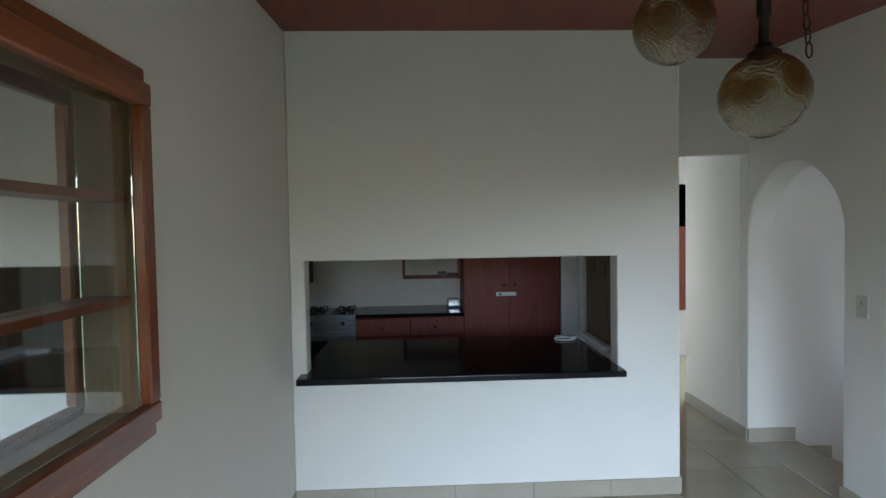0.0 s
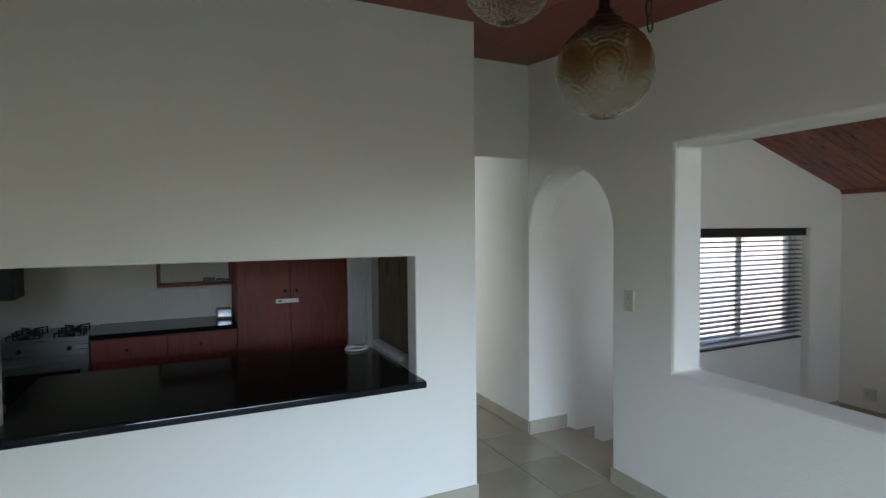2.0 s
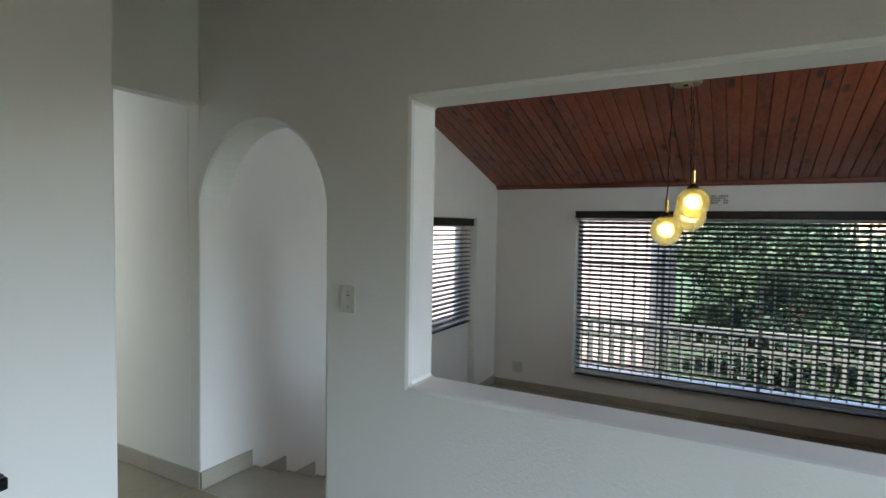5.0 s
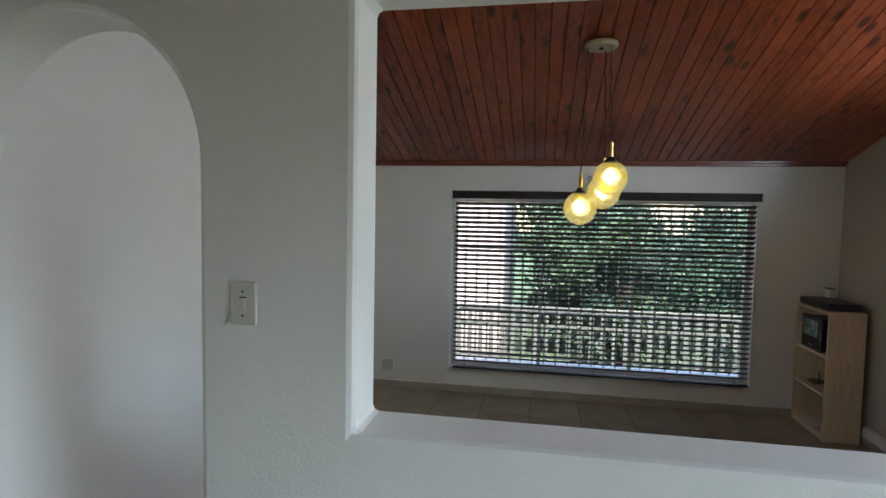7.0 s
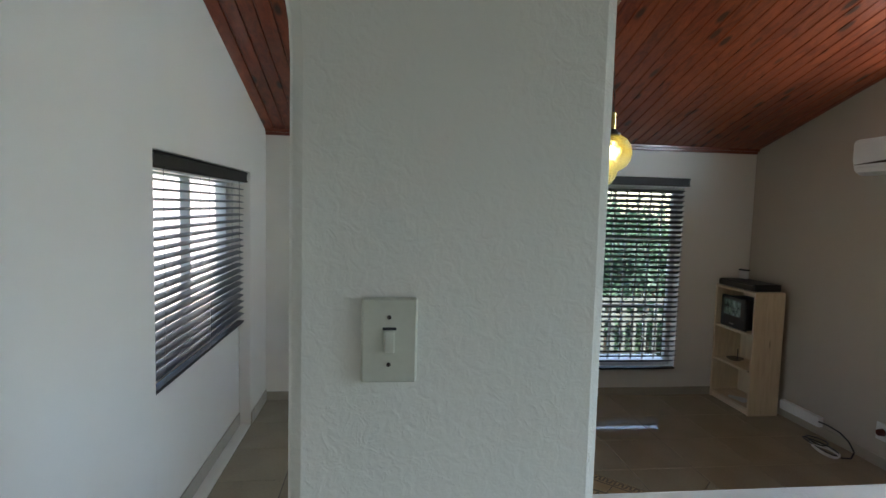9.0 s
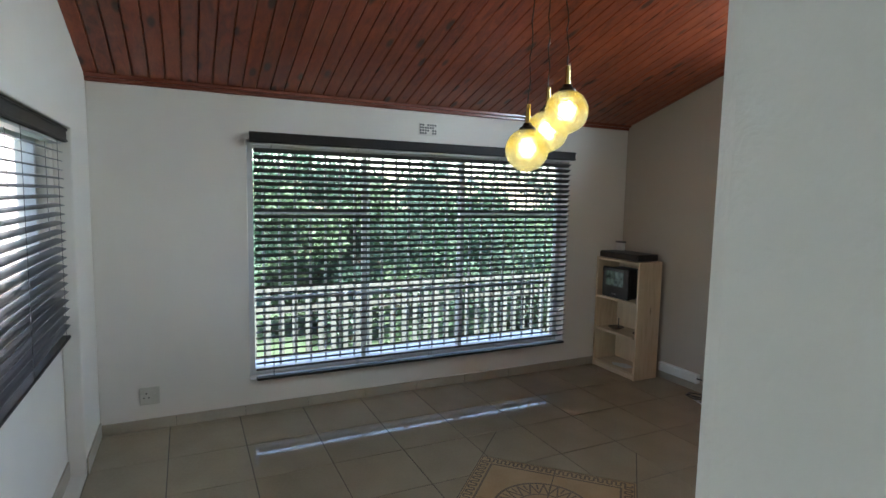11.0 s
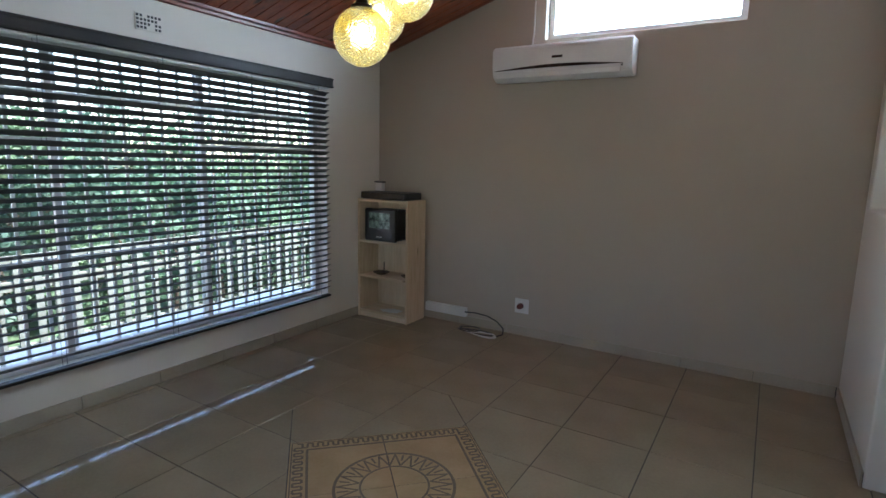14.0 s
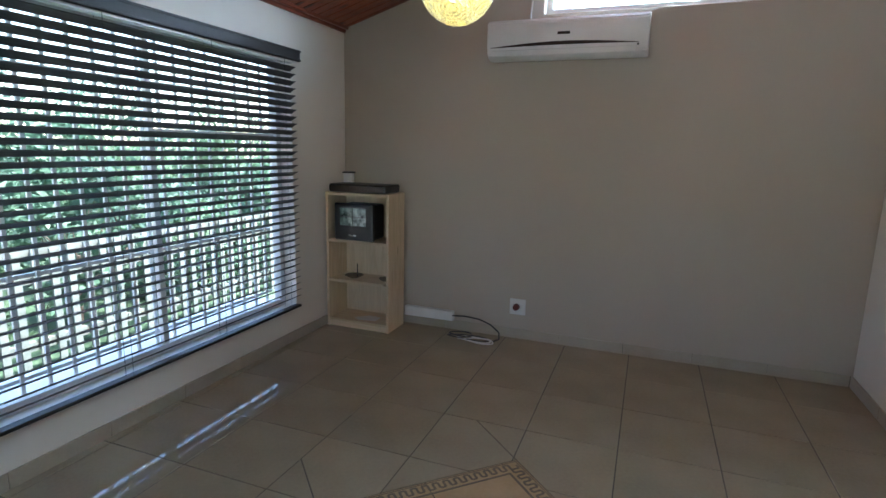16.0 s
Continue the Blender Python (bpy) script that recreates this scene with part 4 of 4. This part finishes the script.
for hx in (-1.25, -0.94):
    for hy in (5.84, 6.12):
        bm = bmesh.new()
        lathe(bm, [(0.0, 0.018), (0.035, 0.018), (0.045, 0.0), (0.0, 0.0)], (hx, hy, 0.685), 20)
        part("burner", bm, DARK_METAL, ov)
        bm = bmesh.new()
        for k in range(4):
            a = math.pi / 4 + k * math.pi / 2
            cyl(bm, (hx + 0.02 * math.cos(a), hy + 0.02 * math.sin(a), 0.712), (hx + 0.13 * math.cos(a), hy + 0.13 * math.sin(a), 0.712), 0.006, None, 8)
            cyl(bm, (hx + 0.125 * math.cos(a), hy + 0.125 * math.sin(a), 0.685), (hx + 0.125 * math.cos(a), hy + 0.125 * math.sin(a), 0.714), 0.006, None, 8)
        part("pan_support", bm, DARK_METAL, ov)

pan = thing("pantry_cupboard", "tall mahogany-red double-door pantry cupboard with a hasp", "cupboard")
part("body", box(0.352, 1.376, KY + 0.02, 6.29, KF, 2.15), KWOOD, pan)
for x0, x1, kx in ((0.356, 0.822, 0.776), (0.826, 1.372, 0.886)):
    d = part("door", box(x0, x1, KY - 0.002, KY + 0.02, KF + 0.06, 2.14, bevel=0.004), KWOOD, pan)
    bm = bmesh.new()
    bmesh.ops.create_uvsphere(bm, u_segments=12, v_segments=8, radius=0.016, matrix=Matrix.Translation((kx, KY - 0.018, 0.965)))
    part("knob", bm, DARK_METAL, d, "", True)
hasp = part("hasp", box(0.69, 0.90, KY - 0.010, KY - 0.003, 0.850, 0.890, bevel=0.003), STEEL, pan, "bright metal hasp")
part("staple", box(0.84, 0.862, KY - 0.022, KY - 0.010, 0.855, 0.885, bevel=0.003), STEEL, hasp)
part("slot", box(0.715, 0.745, KY - 0.0125, KY - 0.0095, 0.862, 0.878), DARK_METAL, hasp)

fr = tagged(new("door_kitchen"), "white painted door and frame beside the pantry", "door", "", "structure")
part("door_frame", box(1.38, 1.43, KY - 0.01, KY + 0.06, KF, 2.15, bevel=0.004), WHITE_PAINT, fr)
part("door_frame", box(1.565, 1.618, KY - 0.03, KY + 0.06, KF, 2.15, bevel=0.004), WHITE_PAINT, fr)
part("door_leaf", box(1.432, 1.563, KY + 0.01, KY + 0.05, KF, 2.15), WHITE_PLASTIC, fr)

sh = thing("wall_shelf", "open red-brown wooden wall shelf above the worktop", "shelf")
for a in ((-0.30, 0.345, 6.0, 6.298, 1.02, 1.04), (-0.30, 0.345, 6.0, 6.298, 1.38, 1.40)):
    part("board", box(*a, bevel=0.002), KWOOD, sh)
for x in (-0.30, 0.325):
    part("side_panel", box(x, x + 0.02, 6.0, 6.298, 1.041, 1.379), KWOOD, sh)
part("back_panel", box(-0.28, 0.325, 6.285, 6.297, 1.041, 1.379), WHITE_PAINT, sh)
for k, (x, w, h) in enumerate(((0.09, 0.10, 0.05), (0.20, 0.07, 0.035), (0.27, 0.05, 0.03))):
    t = thing("tin", "small dark tin lying on the wall shelf", "tin")
    part("body", box(x, x + w, 6.05, 6.13, 1.0405, 1.0405 + h, bevel=0.006), BLACK, t)
for x in (-0.40, 0.03):
    so = thing("wall_socket", "white double socket plate over the worktop", "socket")
    part("plate", box(x, x + 0.13, 6.288, 6.299, 0.86, 0.98, bevel=0.004), WHITE_PLASTIC, so)
    part("rocker", box(x + 0.02, x + 0.05, 6.285, 6.289, 0.94, 0.96), WHITE_PLASTIC, so)
# made-up steel appliance standing in for a bright reflected patch here
ts = thing("toaster", "small steel box added for a bright reflected patch at the worktop", "toaster")
part("body", box(0.195, 0.335, 6.05, 6.22, 0.700, 0.785, bevel=0.014, seg=3), STEEL, ts)
part("base", box(0.20, 0.33, 6.055, 6.215, 0.689, 0.700), BLACK, ts)
for y in (6.10, 6.155):
    part("slot", box(0.215, 0.315, y, y + 0.02, 0.7845, 0.7865), BLACK, ts)
part("lever", box(0.186, 0.196, 6.12, 6.15, 0.745, 0.757, bevel=0.002), BLACK, ts)
hood = thing("extractor_hood", "black extractor hood above the hob", "extractor hood")
part("body", box(-1.60, -1.33, 5.95, 6.295, 0.98, 1.5, bevel=0.006), BLACK, hood)

plug = thing("charger", "white adaptor block with a coiled cord on the counter", "charger")
part("block", box(1.05, 1.12, 3.42, 3.95, 0.757, 0.792, bevel=0.008), WHITE_PLASTIC, plug)
bm = bmesh.new()
tube(bm, [(1.05 - 0.16 * t - 0.03 * math.sin(9 * t), 3.88 - 0.06 * math.cos(11 * t) * t, 0.761 + 0.012 * abs(math.sin(6 * t))) for t in [k / 40 for k in range(41)]], 0.0035, 6)
part("cord", bm, CORD, plug)
bm = bmesh.new()
tube(bm, [(0.92 + 0.07 * math.cos(t), 3.86 + 0.055 * math.sin(t), 0.7605 + 0.0006 * t) for t in [k * 0.35 for k in range(36)]], 0.0035, 6)
part("cord_coil", bm, CORD, plug)

hw = tagged(new("window_hall"), "dark arched window with a red-brown frame at the hall end", "window", "", "structure")
part("window_frame", box(2.75, 3.30, 6.37, 6.399, 0.55, 1.55, bevel=0.004), KWOOD, hw)
bm = bmesh.new()
fan = [bm.verts.new((3.025 + 0.275 * math.cos(math.pi * k / 20), 6.385, 1.55 + 0.5 * math.sin(math.pi * k / 20))) for k in range(21)]
bm.faces.new(fan)
bmesh.ops.solidify(bm, geom=bm.faces[:], thickness=0.012)
part("pane", bm, BLACK, hw, "dark arched pane")

# ---------------------------------------------------------------- switches, sockets, vent, wall details
sw = thing("light_switch", "aged ivory light switch plate screwed to the wall", "light switch")
part("plate", box(XA - 0.009, XA + 0.002, 2.770, 2.847, 1.050, 1.169, bevel=0.003), IVORY, sw)
part("rocker", box(XA - 0.013, XA - 0.008, 2.801, 2.816, 1.092, 1.124, bevel=0.002), IVORY, sw)
part("slot", box(XA - 0.0098, XA - 0.0088, 2.799, 2.818, 1.124, 1.128), BLACK, sw)
for z in (1.142, 1.076):
    bm = bmesh.new()
    cyl(bm, (XA - 0.0105, 2.809, z), (XA - 0.0085, 2.809, z), 0.003, None, 10)
    part("screw", bm, DARK_METAL, sw)


def socket(origin, u, outw, mat, dark, label, w=0.12):
    so = thing("wall_socket", label, "socket")
    o, u, outw, up = Vector(origin), Vector(u), Vector(outw), Vector((0, 0, 1))
    def blk(a0, a1, z0, z1, d0, d1, bevel=0.0):
        c = [o + u * a + up * z + outw * d for a in (a0, a1) for z in (z0, z1) for d in (d0, d1)]
        lo = [min(p[k] for p in c) for k in range(3)]
        hi = [max(p[k] for p in c) for k in range(3)]
        return box(lo[0], hi[0], lo[1], hi[1], lo[2], hi[2], bevel=bevel)
    part("plate", blk(-w / 2, w / 2, -w / 2, w / 2, -0.002, 0.010, 0.003), mat, so)
    part("rocker", blk(w * 0.18, w * 0.34, -0.012, 0.016, 0.010, 0.014), mat, so)
    if dark:
        bm = bmesh.new()
        c = o + u * (-0.008) + outw * 0.012
        cyl(bm, c - outw * 0.004, c + outw * 0.03, 0.026, 0.022, 20)
        part("plug", bm, dark, so, "dark red plug")
    else:
        for a, z in ((-0.02, 0.018), (-0.034, -0.012), (-0.006, -0.012)):
            bm = bmesh.new()
            c = o + u * a + up * z
            cyl(bm, c + outw * 0.008, c + outw * 0.0108, 0.005, None, 10)
            part("pin_hole", bm, BLACK, so)
    return so


RED = surface("dark_red_plastic", (0.10, 0.012, 0.010), (0.16, 0.02, 0.016), 0.4, 5, 60, 0.02)
socket((XE, 3.512, -0.185), (0, -1, 0), (-1, 0, 0), IVORY, None, "aged ivory wall socket above the skirting")
socket((4.700, YS, -0.172), (-1, 0, 0), (0, 1, 0), WHITE_PLASTIC, RED, "white wall socket with a dark red plug")

vent = thing("air_vent", "white air brick vent above the window, black squares for its shaded holes", "vent")
part("plate", box(XE - 0.007, XE + 0.002, 1.405, 1.565, 1.682, 1.775, bevel=0.002), WALL, vent)
for r in range(4):
    for c in range(7):
        if (r * 7 + c) % 11 == 3 or (r < 2 and c == 2):
            continue
        y, z = 1.417 + c * 0.0215, 1.690 + r * 0.0215
        # black square on the uncut plate, painted for the shade inside a hole
        part("hole", box(XE - 0.0085, XE - 0.0065, y, y + 0.014, z, z + 0.014), BLACK, vent)

# air conditioner details
part("louvre", box(4.00, 4.93, YS + 0.160, YS + 0.172, 1.612, 1.650, bevel=0.003), WHITE_PLASTIC, ac, "closed air flap")
bm = bmesh.new()
n = 24
up_, lo_ = [], []
for k in range(n + 1):
    x = 3.985 + (4.94 - 3.985) * k / n
    f = math.sin(math.pi * k / n)
    up_.append(bm.verts.new((x, YS + 0.1765, 1.668 + 0.026 * f)))
    lo_.append(bm.verts.new((x, YS + 0.1765, 1.665 + 0.006 * f)))
for k in range(n):
    bm.faces.new((lo_[k], lo_[k + 1], up_[k + 1], up_[k]))
part("intake_slot", bm, DARK_METAL, ac, "dark curved slot")
part("badge", box(4.41, 4.49, YS + 0.175, YS + 0.1775, 1.735, 1.752, bevel=0.001), DARK_METAL, ac)
part("indicator", box(3.985, 3.997, YS + 0.1755, YS + 0.179, 1.648, 1.660), BLACK, ac)
bm = bmesh.new()
tube(bm, [(4.70, YS + 0.03, 1.84), (4.705, YS + 0.02, 1.89), (4.70, YS + 0.012, 1.98), (4.70, YS + 0.010, gable(4.70))], 0.006, 8)
part("pipe", bm, WHITE_PLASTIC, ac)

# cable duct and cable on the floor
duct = thing("cable_duct", "white plastic cable duct fixed along the wall", "cable duct")
part("cover", box(5.205, 5.62, YS + 0.001, YS + 0.045, -0.345, -0.268, bevel=0.004), WHITE_PLASTIC, duct)
cable = thing("power_cable", "dark cable running from the duct to a coil on the floor", "cable")
bm = bmesh.new()
pts = [(5.21, -0.60, -0.30), (5.10, -0.58, -0.285), (4.98, -0.57, -0.29), (4.88, -0.55, -0.315), (4.81, -0.53, -0.36), (4.80, -0.50, -0.40), (4.84, -0.46, LOW + 0.007)]
fine = []
for i in range(len(pts) - 1):
    for k in range(6):
        fine.append(Vector(pts[i]).lerp(Vector(pts[i + 1]), k / 6))
tube(bm, fine + [Vector(pts[-1])], 0.0055, 8)
part("lead", bm, BLACK, cable)
for k, (cx, cy, rx, ry, mat) in enumerate(((4.98, -0.46, 0.13, 0.05, CORD), (5.03, -0.47, 0.16, 0.045, BLACK), (4.93, -0.42, 0.11, 0.05, CORD), (5.10, -0.50, 0.09, 0.05, BLACK))):
    bm = bmesh.new()
    tube(bm, [(cx + rx * math.cos(t) * (1 + 0.07 * math.sin(3.1 * t)), cy + ry * math.sin(t) * (1 + 0.1 * math.cos(2.3 * t)), LOW + 0.006 + 0.0045 * k + 0.003 * math.sin(2 * t)) for t in [q * 0.33 for q in range(34)]], 0.0042, 6)
    part("coil", bm, mat, cable)

# ---------------------------------------------------------------- things on the bookcase
zt = LOW + 0.70
tv = thing("crt_monitor", "small black tube monitor showing four grey camera pictures", "monitor")
bm = bmesh.new()
bx(bm, 5.765, 6.10, -0.36, -0.325, zt + 0.001, zt + 0.285, 0.010, 2)
part("front_bezel", bm, BLACK, tv)
bm = bmesh.new()
bx(bm, 5.785, 6.08, -0.56, -0.36, zt + 0.001, zt + 0.275, 0.02, 2)
part("case", bm, BLACK, tv)
SCREENS = [surface("screen_%s" % w, a, b, 0.15, 18, 60, 0.0) for w, a, b in (("one", (0.01, 0.015, 0.015), (0.22, 0.30, 0.28)), ("two", (0.012, 0.02, 0.017), (0.17, 0.24, 0.20)))]
for m in SCREENS:
    b = m.node_tree.nodes["Principled BSDF"]
    ramp = [q for q in m.node_tree.nodes if q.type == "VALTORGB"][0]
    m.node_tree.links.new(ramp.outputs[0], b.inputs["Emission Color"])
    b.inputs["Emission Strength"].default_value = 0.035
for k, (x, z) in enumerate(((5.825, zt + 0.185), (5.938, zt + 0.185), (5.825, zt + 0.115), (5.938, zt + 0.115))):
    part("screen", box(x, x + 0.109, -0.3245, -0.3215, z, z + 0.066), SCREENS[k % 2], tv, "glowing grey picture")
part("badge", box(5.91, 5.97, -0.3245, -0.322, zt + 0.035, zt + 0.043), STEEL, tv)

dvr = thing("video_recorder", "flat black recorder box lying on the bookcase", "recorder")
part("case", box(5.66, 6.14, -0.57, -0.315, bZ + 0.001, bZ + 0.062, bevel=0.008), BLACK, dvr)
part("front", box(5.67, 6.13, -0.3165, -0.311, bZ + 0.010, bZ + 0.052), DARK_METAL, dvr)
rt = thing("router", "small white box with a dark top standing on the recorder", "router")
part("case", box(6.045, 6.125, -0.545, -0.50, bZ + 0.063, bZ + 0.135, bevel=0.006), WHITE_PLASTIC, rt)
part("cap", box(6.04, 6.13, -0.55, -0.495, bZ + 0.1355, bZ + 0.148, bevel=0.003), BLACK, rt)
zt2 = LOW + 0.385
for x, r in ((5.985, 0.075), (5.71, 0.05)):
    d = thing("saucer", "small dark brown dish on the pine shelf", "dish")
    bm = bmesh.new()
    lathe(bm, [(0.0, 0.004), (r * 0.5, 0.002), (r, 0.022), (r * 0.96, 0.024), (r * 0.5, 0.009), (0.0, 0.009)], (x, -0.42, zt2), 24)
    part("bowl", bm, PANEL, d, "", True)
    if r > 0.06:
        bm = bmesh.new()
        cyl(bm, (5.955, -0.42, zt2 + 0.008), (5.955, -0.42, zt2 + 0.115), 0.005, 0.004, 8)
        part("stick", bm, BLACK, d)
pp = thing("paper_stack", "few crumpled white papers on the lowest shelf", "papers")
for k in range(3):
    bm = box(-0.07, 0.07, -0.045, 0.045, 0, 0.002)
    ob = part("sheet", bm, CORD, pp)
    ob.matrix_local = pose(5.83 + 0.02 * k, -0.40 + 0.01 * k, LOW + 0.067 + 0.006 * k, 3 * k, 4 - 3 * k, 25 * k)

# ---------------------------------------------------------------- garden outside
LEAVES = [surface("leaf_green_%s" % w, a, b, 0.6, 1.5, 30, 0.0) for w, a, b in (("deep", (0.045, 0.09, 0.065), (0.085, 0.15, 0.105)), ("mid", (0.06, 0.12, 0.075), (0.11, 0.20, 0.12)), ("light", (0.085, 0.15, 0.085), (0.15, 0.23, 0.13)))]
for m in LEAVES:
    n, l = m.node_tree.nodes, m.node_tree.links
    thin, both = n.new("ShaderNodeBsdfTranslucent"), n.new("ShaderNodeMixShader")
    both.inputs[0].default_value = 0.4
    l.new([q for q in n if q.type == "VALTORGB"][0].outputs[0], thin.inputs["Color"])
    l.new(n["Principled BSDF"].outputs[0], both.inputs[1])
    l.new(thin.outputs[0], both.inputs[2])
    l.new(both.outputs[0], n["Material Output"].inputs["Surface"])
BARK = surface("grey_brown_bark", (0.07, 0.05, 0.035), (0.15, 0.115, 0.085), 0.9, 8, 40, 0.6)


def tree(x, y, base, height, spread, leaf, seed, count=1500, name="tree", label="leafy green garden tree beyond the fence", low=0.3):
    rnd = random.Random(seed)
    t = thing(name, label, "tree" if name == "tree" else "shrub", "garden trees")
    bm = bmesh.new()
    tips = []
    def limb(p, q, r0, r1):
        cyl(bm, p, q, r0, r1, 7)
        tips.append(q)
    trunk_top = Vector((x + rnd.uniform(-0.2, 0.2), y + rnd.uniform(-0.2, 0.2), base + height * 0.5))
    limb((x, y, base), trunk_top, 0.05 * height * 0.35, 0.05 * height * 0.2)
    for k in range(9):
        a = k * 2.4 + rnd.uniform(-0.4, 0.4)
        s = Vector((x, y, base)).lerp(trunk_top, rnd.uniform(0.35, 1.0))
        e = Vector((x + math.cos(a) * spread * rnd.uniform(0.5, 1), y + math.sin(a) * spread * rnd.uniform(0.5, 1), base + height * rnd.uniform(low, 1.0)))
        limb(s, e, 0.012 * height * 0.35, 0.004 * height)
        for j in range(2):
            limb(s.lerp(e, 0.6), e + Vector((rnd.uniform(-1, 1), rnd.uniform(-1, 1), rnd.uniform(-0.4, 0.8))) * spread * 0.35, 0.006 * height * 0.35, 0.003)
    part("trunk", bm, BARK, t)
    verts, faces = [], []
    clumps = [p + Vector((rnd.gauss(0, 0.12), rnd.gauss(0, 0.12), rnd.gauss(0, 0.12))) * spread for p in map(Vector, tips[1:]) for _ in range(2)]
    for _ in range(count):
        c = rnd.choice(clumps)
        p = c + Vector((rnd.gauss(0, 1), rnd.gauss(0, 1), rnd.gauss(0, 0.8))) * spread * 0.17
        u = Vector((rnd.uniform(-1, 1), rnd.uniform(-1, 1), rnd.uniform(-0.6, 0.6))).normalized()
        w = u.cross(Vector((rnd.uniform(-1, 1), rnd.uniform(-1, 1), rnd.uniform(0.2, 1)))).normalized()
        s = rnd.uniform(0.035, 0.085)
        i = len(verts)
        verts += [p - u * s, p + w * s * 0.45, p + u * s, p - w * s * 0.45]
        faces += [(i, i + 1, i + 2, i + 3)]
    me = bpy.data.meshes.new("crown")
    me.from_pydata([tuple(v) for v in verts], [], faces)
    me.materials.append(leaf)
    ob = new("crown", me)
    ob.parent = t


rnd = random.Random(5)
for k, (x, y, h, s) in enumerate(((11.5, -2.6, 2.7, 1.1), (12.2, 0.2, 3.0, 1.3), (11.2, 1.25, 2.6, 0.9), (13.6, 0.9, 3.3, 1.1), (14.0, -1.2, 3.2, 1.4), (12.8, -4.8, 2.8, 1.3), (15.5, 1.2, 3.4, 1.5), (15.0, -6.5, 3.3, 1.5), (12.0, -7.6, 2.6, 1.3), (16.5, -3.6, 3.2, 1.5), (14.5, -9.5, 2.9, 1.5))):
    tree(x, y, -1.2, h * 0.88, s, LEAVES[(k * 2 + 1) % 3], k + 1, 6500, low=0.12)
for k in range(10):
    tree(10.0 + rnd.uniform(-0.3, 0.8), -6.8 + k * 0.85, -1.2, rnd.uniform(1.1, 2.0), rnd.uniform(0.5, 0.8), LEAVES[k % 3], 40 + k, 1500, "shrub", "low green garden shrub behind the fence", 0.1)

fence = thing("garden_fence", "pale painted garden fence with square pickets", "fence")
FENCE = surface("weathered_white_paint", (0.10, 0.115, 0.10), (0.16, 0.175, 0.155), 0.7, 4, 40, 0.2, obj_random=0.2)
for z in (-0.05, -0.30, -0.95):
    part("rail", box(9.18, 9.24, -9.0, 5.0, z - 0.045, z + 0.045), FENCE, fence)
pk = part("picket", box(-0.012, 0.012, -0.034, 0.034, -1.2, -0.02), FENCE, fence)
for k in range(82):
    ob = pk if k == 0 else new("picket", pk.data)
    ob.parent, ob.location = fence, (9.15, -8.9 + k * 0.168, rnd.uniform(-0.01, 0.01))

ho = thing("neighbour_house", "pinkish plastered neighbouring house with a tiled roof", "house")
PINK = plaster("pink_plaster", (0.62, 0.52, 0.49), (0.72, 0.62, 0.58), 0.3, 6, 0.9)
part("wall", box(9.6, 14.0, 2.55, 9.0, -1.2, 2.6), PINK, ho)
part("roof", box(9.2, 14.4, 2.25, 9.4, 2.62, 2.9, bevel=0.03), surface("grey_roof_tile", (0.08, 0.08, 0.085), (0.16, 0.155, 0.15), 0.8, 5, 40, 0.4), ho)
bw = thing("boundary_wall", "grey plastered boundary wall across the side yard", "garden wall")
part("wall", box(1.0, 9.4, 8.3, 8.5, -1.2, 0.90, bevel=0.02), plaster("grey_plaster", (0.17, 0.18, 0.20), (0.26, 0.27, 0.29), 0.3, 6, 0.9), bw)
